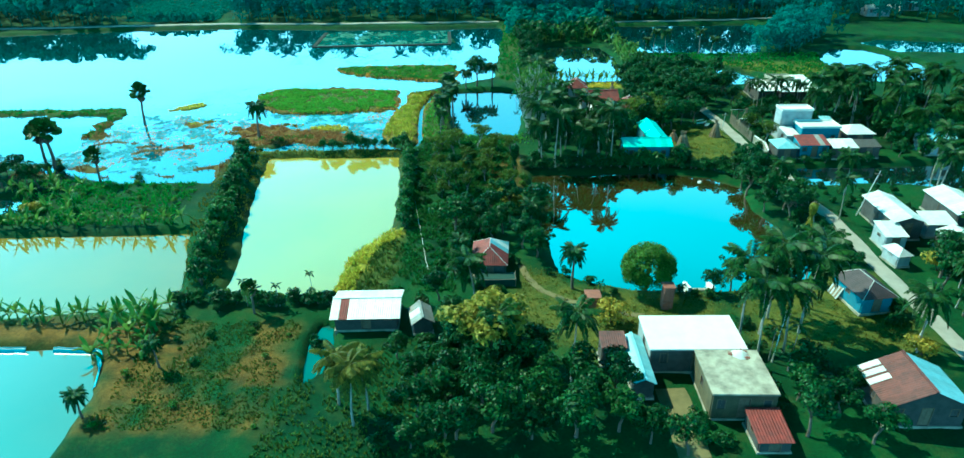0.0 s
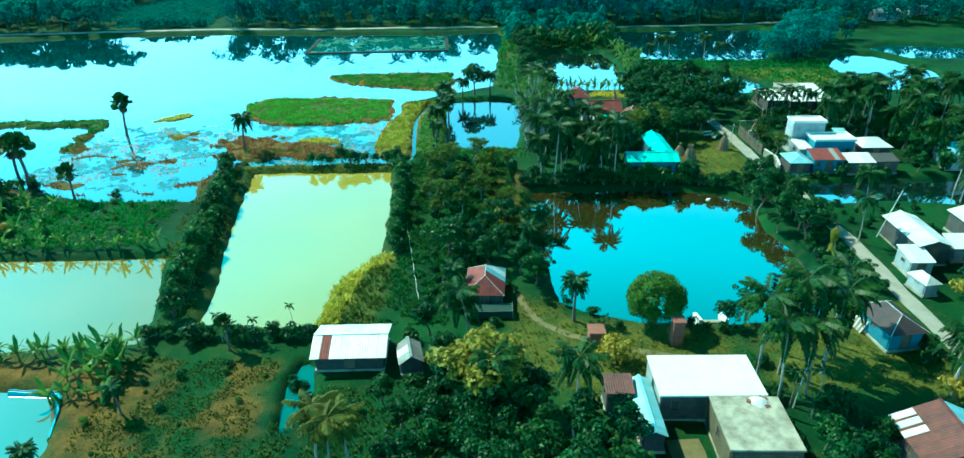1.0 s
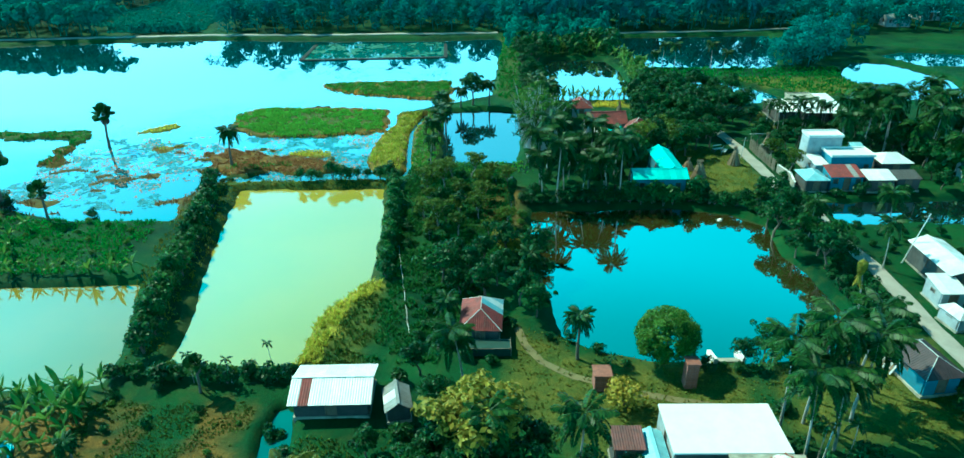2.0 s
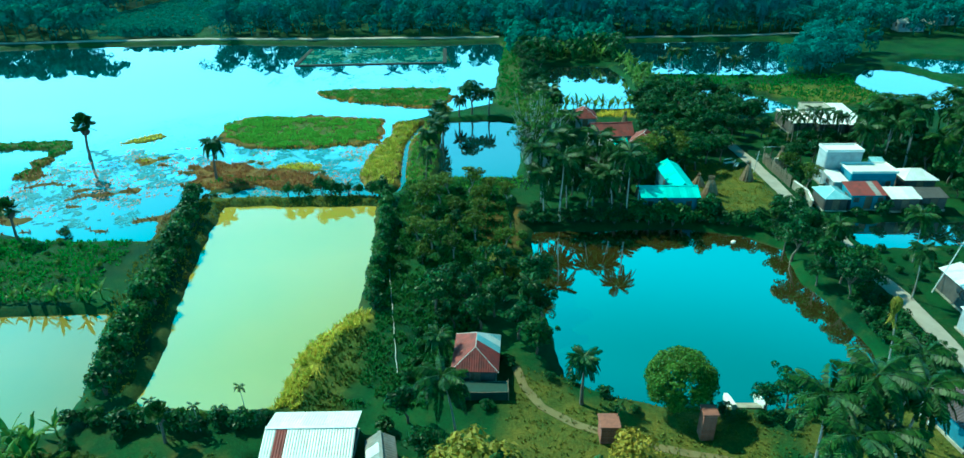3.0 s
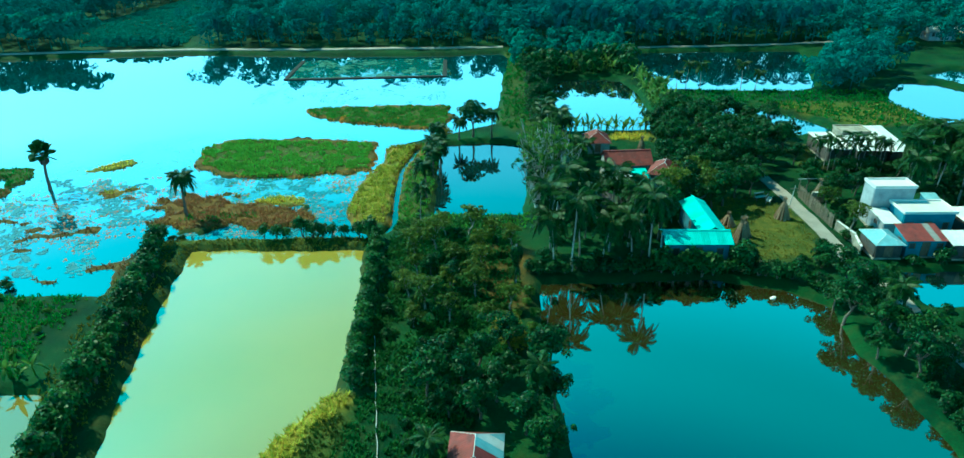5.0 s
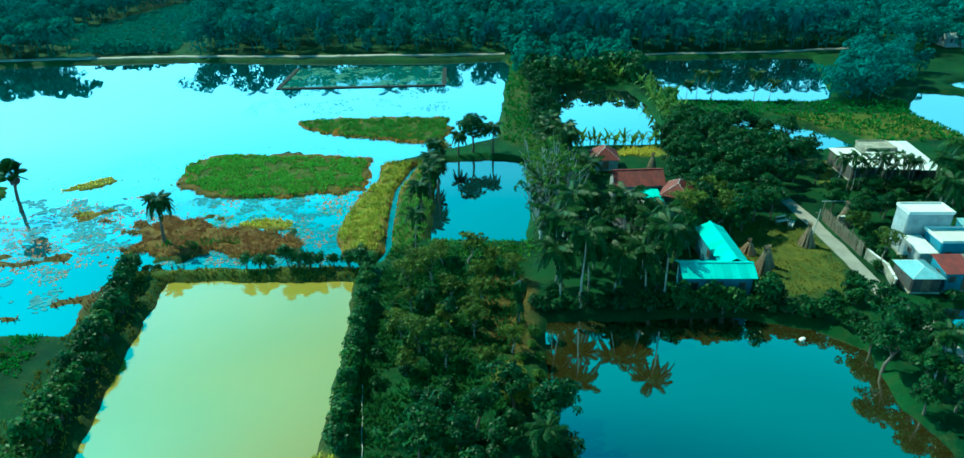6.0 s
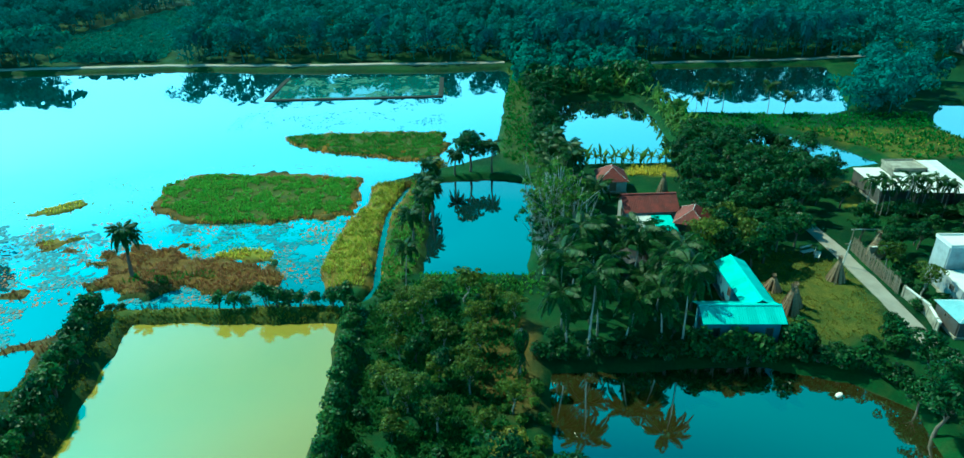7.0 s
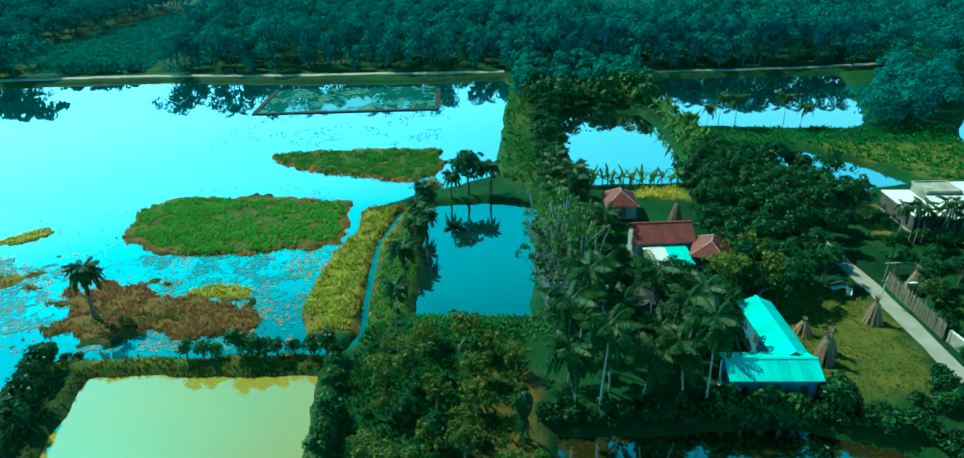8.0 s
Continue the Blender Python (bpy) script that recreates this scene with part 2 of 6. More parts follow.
ISLAND_FAR = [(-34.2, 149), (-23.6, 151.5), (-5.5, 151), (-5.4, 140), (-10, 137.5), (-19.4, 140.4), (-27, 142.3)]
ISLAND_GREEN = [(-45.5, 127.4), (-42.9, 131), (-36.9, 132.6), (-16.7, 131), (-15.4, 119), (-24, 116), (-34.6, 116), (-40.6, 120.5)]
ISLAND_SLIM = [(-58.5, 118.6), (-54.4, 123.5), (-52, 127), (-51.6, 121.5), (-54.6, 117.8)]
ISLAND_LOW = [(-56, 114), (-45, 114.8), (-44.4, 111), (-51.3, 109.5)]
ISLAND_BROWN = [(-39.5, 100.9), (-40.5, 106), (-43, 110), (-34.5, 111), (-27, 107), (-22, 105.5), (-17.8, 101.8), (-26, 100.3), (-32, 100)]
ISLAND_YELLOW = [(-31, 108.7), (-26.8, 109.9), (-20.8, 109.4), (-20.3, 107.6), (-29, 107.5)]
DYKE_LEFT = [(-90, 119.5), (-66, 120.3), (-64, 118.2), (-62.6, 104.5), (-65.5, 104), (-66.5, 115.8), (-90, 116.5)]
PADDY = [(-43, 188.5), (-9.9, 190), (-7.5, 174), (-42.2, 171)]
SHALLOWS = [(-66, 87), (-66, 112), (-58, 116), (-44, 113), (-41, 104), (-37, 97), (-37, 86)]
WEDGE = [(-10.4, 71), (-13.5, 67.3), (-15.3, 63.2), (-15.3, 57), (-12.9, 57), (-12.4, 62.5), (-11, 66.5), (-9.4, 69.5)]
WEDGE_INNER = [(-9, 56), (-8.8, 69.8), (-11, 66.5), (-12.4, 62.5), (-12.9, 56)]
CANAL_BANK = [(-10.2, 99.5), (-6, 103.5), (-6.2, 129), (-9.2, 128.5)]
DYKE_YELLOW = [(-9.5, 128), (-14.5, 128), (-14.6, 121), (-15.8, 117), (-16.4, 111.5), (-16.4, 105.7), (-14, 101), (-11.2, 101), (-10.8, 109)]
LAWN = [(27.5, 92), (38, 91.5), (38.6, 104), (36.5, 108), (29, 107)]
YARD = [(8, 46), (13, 47), (22, 48), (22, 56.5), (9, 58), (4, 62), (3, 54)]
YARD_RIGHT = [(24, 48), (40, 47), (40, 60), (36, 60), (25, 57)]
ROUGH_FIELD = [(-30, 38), (-17, 38), (-16.5, 52), (-30, 52.5)]
BANK_C = [(-55, 49), (-33, 49), (-31, 43), (-30, 38), (-28, 38), (-29, 52), (-55, 52)]
BROWN_PATCH = [(1, 83), (5.5, 82), (6, 94), (1, 95)]
BANK_TOP = [(-37, 95.2), (-12, 95.2), (-11.5, 98), (-37, 97.6)]
WEED_BANK = [(50, 151), (74, 150), (80, 139), (62, 135.5), (57, 142)]
STRIP_FAR = [(3.2, 137), (9, 134), (9, 194), (5, 194)]
CROP = [(20.6, 130.2), (21, 133.6), (27.4, 133.4), (26.6, 129.6)]
GAP = [(48.4, 130.6), (49.2, 127.6), (47.6, 117.8), (45.2, 117.8), (46.2, 124.8)]
FIELD_LEFT = [(-62, 72), (-37, 72.5), (-38.5, 85), (-62, 86)]


def signed_distance(px, py, poly):
    """Distance to the outline of a polygon, positive inside."""
    inside, near = np.zeros(px.shape, bool), np.full(px.shape, 1e9)
    for (ax, ay), (bx, by) in zip(poly, poly[1:] + poly[:1]):
        dx, dy = bx - ax, by - ay
        k = np.clip(((px - ax) * dx + (py - ay) * dy) / (dx * dx + dy * dy), 0, 1)
        near = np.minimum(near, np.hypot(px - ax - k * dx, py - ay - k * dy))
        cross = (ay > py) != (by > py)
        inside ^= cross & (px < dx * (py - ay) / (dy if dy else 1e-9) + ax)
    return np.where(inside, near, -near)


def inside(x, y, poly, margin=0.0):
    return float(signed_distance(np.array([x]), np.array([y]), poly)[0]) > margin


NOISE = {}


def wobble(px, py, step, seed):
    """Smooth value noise between -1 and 1 with cells of that many metres."""
    if seed not in NOISE:
        NOISE[seed] = np.random.RandomState(seed).uniform(-1, 1, (257, 257))
    r = NOISE[seed]
    u, v = px / step + 77.3, py / step + 31.7
    i, j = np.floor(u).astype(int), np.floor(v).astype(int)
    f, g = u - i, v - j
    f, g = f * f * (3 - 2 * f), g * g * (3 - 2 * g)
    i0, i1, j0, j1 = i % 257, (i + 1) % 257, j % 257, (j + 1) % 257
    return (r[i0, j0] * (1 - f) + r[i1, j0] * f) * (1 - g) + (r[i0, j1] * (1 - f) + r[i1, j1] * f) * g


WATERS = [POND_A, POND_B, POND_C, POND_D, LAKE, POND_MID, POND_BANANA, POND_FAR, POND_RIGHT, POND_RIGHT_FAR, POND_LILY, POND_VILLAGE, POND_LEFT, DITCH, CANAL]
BAND = lambda d, w: np.clip(d / w + 0.5, 0, 1)


def terrain(px, py):
    """Height of the ground: flat land half a metre above the water, sloping banks, pond beds, low islands."""
    rough = 0.55 * wobble(px, py, 2.3, 1) + 0.3 * wobble(px, py, 0.9, 2)
    h = 0.60 + 0.10 * wobble(px, py, 4.0, 3) + 0.05 * wobble(px, py, 1.1, 4)
    for poly in WATERS:
        small = poly in (CANAL, DITCH)
        d = signed_distance(px, py, poly) + (0.2 if poly is CANAL else 0.1 if small else 0.4) * (1.0 if poly is CANAL else rough)
        h = h + (-0.7 - h) * BAND(d, 0.6 if small else 1.6)
    d = signed_distance(px, py, SHALLOWS) + rough
    bed = -0.085 + 0.12 * wobble(px * 0.55, py, 3.1, 5) + 0.09 * wobble(px * 0.5, py, 1.2, 6) + 0.04 * wobble(px * 0.6, py, 0.6, 8)
    h = np.where(h < 0, h + (np.minimum(bed, 0.12) - h) * BAND(d, 4), h)
    for poly, top, edge in ((ISLAND_FAR, 0.25, 1.5), (ISLAND_GREEN, 0.28, 1.5), (ISLAND_SLIM, 0.12, 2), (ISLAND_LOW, 0.08, 2.5), (ISLAND_BROWN, 0.30, 2.0), (ISLAND_YELLOW, 0.12, 1.0), (DYKE_LEFT, 0.3, 1.2)):
        d = signed_distance(px, py, poly) + (3.0 if top < 0.2 or poly is ISLAND_BROWN else 2.3) * rough
        d = d + (2.2 * wobble(px * 0.7, py, 4.5, 21) * np.clip((-20 - px) / 14, 0, 1) if poly is ISLAND_GREEN else 0)
        h = np.maximum(h, -0.7 + (top + 0.7 + 0.12 * wobble(px, py, 1.6, 7)) * BAND(d, edge))
    d = signed_distance(px, py, PADDY)
    return np.where((d < 0) & (d > -0.5) & (py < 180), np.maximum(h, 0.16), h)


def height(x, y):
    return float(terrain(np.array([float(x)]), np.array([float(y)]))[0])


def array_mesh(name, verts, faces, mat=None, smooth=False):
    """A mesh from arrays: verts n x 3, faces m x 3 or m x 4."""
    me = bpy.data.meshes.new(name)
    k = faces.shape[1]
    me.vertices.add(len(verts))
    me.vertices.foreach_set("co", np.ascontiguousarray(verts, np.float32).ravel())
    me.loops.add(faces.size)
    me.loops.foreach_set("vertex_index", np.ascontiguousarray(faces, np.int32).ravel())
    me.polygons.add(len(faces))
    me.polygons.foreach_set("loop_start", np.arange(0, faces.size, k, dtype=np.int32))
    if smooth:
        me.polygons.foreach_set("use_smooth", np.ones(len(faces), bool))
    me.update(calc_edges=True)
    me.validate()
    if mat:
        me.materials.append(mat)
    return me


def stretch(*runs):
    """Grid lines from runs of (start, end, step), then ever wider out to four kilometres on both sides."""
    line = np.concatenate([np.arange(a, b, s) for a, b, s in runs] + [[runs[-1][1]]])
    out = np.cumsum(1.6 * 1.35 ** np.arange(24))
    return np.concatenate([line[0] - out[::-1], line, line[-1] + out])


def build_ground():
    gx = stretch((-130, -75, 1.2), (-75, 62, 0.48), (62, 130, 1.0))
    gy = stretch((26, 38, 0.8), (38, 135, 0.48), (135, 205, 0.8))
    X, Y = np.meshgrid(gx, gy, indexing="ij")
    px, py = X.ravel(), Y.ravel()
    v = np.stack([px, py, terrain(px, py)], 1)
    a = np.arange(len(px)).reshape(X.shape)
    f = np.stack([a[:-1, :-1], a[1:, :-1], a[1:, 1:], a[:-1, 1:]], -1).reshape(-1, 4)
    me = array_mesh("ground", v, f, GROUND, True)
    rag = 0.8 * wobble(px, py, 1.9, 11) + 0.4 * wobble(px, py, 0.8, 12)
    cover = np.zeros((len(px), 4), np.float32)
    cover[:, 3] = 1
    def lay(channel, poly, soft, amount=1.0):
        cover[:, channel] = np.maximum(cover[:, channel], amount * BAND(signed_distance(px, py, poly) + rag, soft))
    for poly, amount in ((WEDGE, 1), (DYKE_YELLOW, 0.9), (ISLAND_LOW, 0.7), (BANK_TOP, 0.3), (WEED_BANK, 0.3), (CROP, 1), (GAP, 0.6), (ISLAND_SLIM, 0.6), (ISLAND_YELLOW, 0.9)):
        lay(0, poly, 1.5, amount)
    for poly, amount in ((ISLAND_BROWN, 0.95), (BANK_C, 0.85), (BROWN_PATCH, 0.6), (SHALLOWS, 0.6), (YARD, 0.12), (YARD_RIGHT, 0.10), (LAWN, 0.06)):
        lay(1, poly, 2.0, amount)
    bare = BAND(signed_distance(px, py, ROUGH_FIELD) + 2 * rag, 3) * BAND(wobble(px * 0.6, py, 2.6, 31) + 0.5 * wobble(px, py, 0.9, 32) + 0.05, 0.7)
    cover[:, 1] = np.maximum(cover[:, 1], 0.75 * bare)         # worn brown patches of the rough field
    d = signed_distance(px, py, POND_A) + 0.7 * rag           # bare muddy rim of the fish pond
    cover[:, 1] = np.maximum(cover[:, 1], 0.2 * BAND(d + 0.9, 0.9) * (1 - BAND(d - 0.5, 0.7)))
    for poly in (ISLAND_GREEN, ISLAND_FAR, DYKE_YELLOW):
        d = signed_distance(px, py, poly) + 1.2 * rag
        cover[:, 1] = np.maximum(cover[:, 1], 0.85 * BAND(d + 0.5, 1.5) * (1 - BAND(d - 0.9, 1.4)))
    for poly, amount in ((LAWN, 1), (WEDGE_INNER, 0.7), (CANAL_BANK, 0.7), (STRIP_FAR, 0.4), (YARD, 0.85), (YARD_RIGHT, 0.85), (ISLAND_GREEN, 0.8), (ISLAND_FAR, 0.8), (DYKE_LEFT, 0.6)):
        lay(2, poly, 2.0, amount)
    me.color_attributes.new("cover", "FLOAT_COLOR", "POINT").data.foreach_set("color", cover.ravel())
    tagged(new("ground", me), "flat green village land cut by ponds and dykes", "ground", kind="structure")


build_ground()


def build_water(name, poly, mat, label, level=0.0, grow=1.3):
    """One flat sheet of water, reaching a little way under its banks."""
    n = len(poly)
    area = sum(poly[i][0] * poly[(i + 1) % n][1] - poly[(i + 1) % n][0] * poly[i][1] for i in range(n))
    bm = bmesh.new()
    ring = []
    for i in range(n):
        a, b, c = Vector(poly[i - 1]), Vector(poly[i]), Vector(poly[(i + 1) % n])
        out = Vector(((c - a).y, -(c - a).x)).normalized() * (grow if area > 0 else -grow)
        ring.append(bm.verts.new((b.x + out.x, b.y + out.y, level)))
    face = bm.faces.new(ring)
    face.normal_update()
    if face.normal.z < 0:
        face.normal_flip()
    bmesh.ops.triangulate(bm, faces=[face])
    me = bpy.data.meshes.new(name)
    bm.to_mesh(me)
    bm.free()
    me.materials.append(mat)
    return tagged(new(name, me), label, "water", kind="structure")


build_water("water", POND_A, WATER_SILT, "still yellow-green silty fish pond")
build_water("water", POND_B, WATER_OLIVE, "olive silty fish pond beside the dyke", 0.004)
build_water("water", POND_C, WATER_PALE, "pale silty pond with a bare earth bank")
build_water("water", POND_D, WATER_BROWN, "brown-green village pond mirroring palms")
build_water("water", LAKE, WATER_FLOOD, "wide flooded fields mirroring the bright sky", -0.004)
build_water("water", POND_MID, WATER_SHADED, "small still pond between palms", 0.004)
build_water("water", POND_BANANA, WATER_DARK, "still pond edged with banana plants")
build_water("water", POND_FAR, WATER_DARK, "dark pond mirroring the far woods", 0.0, 0.6)
build_water("water", POND_RIGHT, WATER_BRIGHT, "bright pond behind the village")
build_water("water", POND_RIGHT_FAR, WATER_BRIGHT, "bright flooded field beyond the dyke", 0.004)
build_water("water", POND_LILY, WATER_BRIGHT, "shallow weedy channel", 0.004)
build_water("water", POND_VILLAGE, WATER_DARK, "narrow village pond beside the road", 0.004)
build_water("water", POND_LEFT, WATER_BRIGHT, "small bright pond behind banana plants", 0.004)
build_water("water", PADDY, WATER_WEED, "flooded paddy plot dulled by weed", 0.012, 0.0)
build_water("water", DITCH, WATER_WEED, "shallow weedy ditch beside the white-roofed house", 0.004, 0.5)
build_water("water", CANAL, WATER_WEED, "narrow irrigation channel along the dyke", 0.008, 0.2)


# ---- builders for plants ----
def empty(name, m=None):
    ob = new(name)
    ob.empty_display_size = 0.3
    if m is not None:
        ob.matrix_basis = m
    return ob


def piece(name, me, parent, m=None, label=""):
    """A mesh as a part under its thing."""
    ob = new(name, me)
    ob.parent = parent
    if m is not None:
        ob.matrix_basis = m
    return tagged(ob, label) if label else ob


def unit(v):
    return v / np.maximum(np.linalg.norm(v, axis=-1, keepdims=True), 1e-9)


def leaf_cloud(rng, lobes, count, size, slim=0.5, spread=0.5, shell=0.55, corners=4):
    """Small four-cornered leaf sprays on the outsides of some lobes (centre, radii)."""
    weight = np.array([r[0] * r[1] for _, r in lobes])
    pick = rng.choice(len(lobes), count, p=weight / weight.sum())
    centre, radii = np.array([c for c, _ in lobes])[pick], np.array([r for _, r in lobes])[pick]
    d = unit(rng.normal(size=(count, 3)))
    d[:, 2] = np.where(d[:, 2] < -0.45, -d[:, 2], d[:, 2])
    at = centre + d * radii * rng.uniform(shell, 1.08, (count, 1)) ** 0.6
    nrm = unit(d + spread * rng.normal(size=(count, 3)) + (0, 0, 0.25))
    t = unit(np.cross(nrm, rng.normal(size=(count, 3))))
    b = np.cross(nrm, t)
    s = size * rng.uniform(0.6, 1.3, (count, 1))
    droop = nrm * s * 0.25
    if corners == 3:
        v = np.stack([at - t * s, at + t * s * 0.7 + b * s * 0.8, at + t * s * 0.7 - b * s * 0.8], 1).reshape(-1, 3)
    else:
        v = np.stack([at - t * s, at + b * s * slim + droop, at + t * s, at - b * s * slim + droop], 1).reshape(-1, 3)
    return v, np.arange(count * corners).reshape(-1, corners)


def tube(points, radii, sides=7):
    """A tapering round stem along some points."""
    pts = [Vector(p) for p in points]
    v, f = [], []
    for i, p in enumerate(pts):
        axis = (pts[min(i + 1, len(pts) - 1)] - pts[max(i - 1, 0)]).normalized()
        a = axis.orthogonal().normalized()
        b = axis.cross(a)
        for k in range(sides):
            w = 2 * math.pi * k / sides
            v.append(p + (a * math.cos(w) + b * math.sin(w)) * radii[i])
    for i in range(len(pts) - 1):
        for k in range(sides):
            j = (k + 1) % sides
            f.append((i * sides + k, i * sides + j, (i + 1) * sides + j, (i + 1) * sides + k))
    return [tuple(p) for p in v], f


def joined(name, pieces, mat, smooth=True):
    """Some (verts, faces) as one mesh."""
    v, f = [], []
    for pv, pf in pieces:
        k = len(v)
        v += [tuple(p) for p in pv]
        f += [tuple(i + k for i in q) for q in pf]
    me = bpy.data.meshes.new(name)
    me.from_pydata(v, [], f)
    me.materials.append(mat)
    if smooth:
        me.polygons.foreach_set("use_smooth", np.ones(len(f), bool))
    return me


def tree_template(seed, h, spread, leaves, leaf, mat, bark, limbs=6, bare=0.35, flat=0.75, size=0.30):
    """Trunk and limbs as one mesh, crown of leaf sprays as another; height h, crown radius spread."""
    rng = np.random.RandomState(seed)
    trunk = [((0, 0, -0.4), (0.1 * rng.randn(), 0.1 * rng.randn(), h * bare * 0.5), (0.25 * rng.randn(), 0.25 * rng.randn(), h * bare))]
    top = np.array(trunk[0][2])
    stems = [tube(trunk[0], (0.035 * h, 0.028 * h, 0.022 * h), 8)]
    lobes = []
    for k in range(limbs):
        a = 2 * math.pi * (k + rng.rand() * 0.7) / limbs
        out = spread * rng.uniform(0.35, 0.8)
        end = np.array((top[0] + math.cos(a) * out, top[1] + math.sin(a) * out, h * rng.uniform(0.52, 0.86)))
        midp = top + (end - top) * 0.5 + np.array((0, 0, 0.06 * h)) + 0.1 * rng.randn(3)
        stems.append(tube((tuple(top), tuple(midp), tuple(end)), (0.017 * h, 0.011 * h, 0.004 * h), 5))
        r = spread * rng.uniform(0.30, 0.52)
        lobes.append((end, np.array((r, r, r * flat)) * rng.uniform(0.85, 1.15, 3)))
        for _ in range(2):
            o = end + np.array((rng.randn() * r * 0.8, rng.randn() * r * 0.8, rng.uniform(-0.5, 0.6) * r))
            q = r * rng.uniform(0.4, 0.7)
            lobes.append((o, np.array((q, q, q * flat))))
    r = spread * 0.5
    lobes.append((np.array((top[0], top[1], h - r * flat)), np.array((r, r, r * flat))))
    lobes.append((np.array((top[0], top[1], h * 0.6)), np.array((spread * 0.55, spread * 0.55, h * 0.22))))
    v, f = leaf_cloud(rng, lobes, leaves, size)
    return joined("trunk", stems, bark), array_mesh("crown", v, f, leaf)


class Kind:
    """A kind of plant with a few shapes, set out one by one as things of their own."""

    def __init__(self, name, label, category, group, build, size=1.0):
        self.name, self.label, self.category, self.group, self.build, self.size = name, label, category, group, build, size
        self.shapes, self.count = {}, 0

    def put(self, x, y, scale=1.0, turn=None, shape=None, z=None, label=None, tilt=0.0):
        turn = random.uniform(0, 360) if turn is None else turn
        shape = self.count % len(self.build) if shape is None else shape
        self.count += 1
        place, scale = pose(x, y, (height(x, y) if z is None else z) - 0.05, tilt, 0, turn), scale * self.size
        if shape not in self.shapes:
            ob = self.shapes[shape] = self.build[shape]()
            ob.name = self.name
            ob.matrix_basis = place @ Matrix.Scale(scale, 4)
        else:                                        # a copy takes over the first one's scale
            first = self.shapes[shape]
            ob = copy_thing(first, place @ Matrix.Scale(scale / first.scale[0], 4))
        return tagged(ob, label or self.label, self.category, self.group)


def tree_builder(*args, **kw):
    def build():
        trunk, crown = tree_template(*args, **kw)
        ob = empty("tree")
        piece("trunk", trunk, ob)
        piece("crown", crown, ob)
        return ob
    return build


def bush_builder(seed, h, r, leaves, leaf, size=0.2):
    def build():
        rng = np.random.RandomState(seed)
        lobes = []
        for k in range(7):
            a, o = 2 * math.pi * k / 7 + rng.rand(), r * rng.uniform(0.15, 0.6)
            q = r * rng.uniform(0.4, 0.62)
            lobes.append((np.array((math.cos(a) * o, math.sin(a) * o, h * rng.uniform(0.35, 0.72))), np.array((q, q, h * rng.uniform(0.25, 0.36)))))
        stems = [tube(((0, 0, -0.3), (lobes[k][0][0] * 0.4, lobes[k][0][1] * 0.4, h * 0.3), tuple(lobes[k][0])), (0.06, 0.04, 0.015), 5) for k in range(0, 7, 2)]
        v, f = leaf_cloud(rng, lobes, leaves, size)
        ob = new("bush", array_mesh("bush", v, f, leaf))
        piece("woody_base", joined("woody_base", stems, BARK), ob)
        return ob
    return build


def frond_mesh(seed, length, droop, lift, leaflets=20, width=0.55, mat=None, fold=0.5):
    """One feather leaf along +x: a bent midrib with hanging leaflets on both sides."""
    rng = np.random.RandomState(seed)
    def rib(u):
        return np.array((length * u * (1 - 0.18 * droop * u), 0.0, length * (lift * u - droop * u * u)))
    v, f = [], []
    for i in range(9):
        p, w = rib(i / 8), 0.045 * (1 - 0.85 * i / 8)
        v += [p + (0, w, 0), p - (0, w, 0)]
        if i:
            k = 2 * i
            f.append((k - 2, k - 1, k + 1, k))
    for i in range(leaflets):
        u = 0.16 + 0.84 * (i + 0.3 * rng.rand()) / leaflets
        p, q = rib(u), rib(min(u + 0.055, 1.02))
        reach = width * length * 0.36 * math.sin(math.pi * (0.12 + 0.80 * u)) * rng.uniform(0.85, 1.1)
        for side in (1, -1):
            tip = p + np.array((reach * 0.55, side * reach, -reach * fold * rng.uniform(0.6, 1.4)))
            waist = (p + tip) / 2 + (0.08, 0, 0.04)
            k = len(v)
            v += [p, waist + (q - p) * 0.75, tip, waist - (q - p) * 0.75]
            f.append((k, k + 1, k + 2, k + 3))
    return joined("frond", [(v, f)], mat or LEAF_PALM, False)


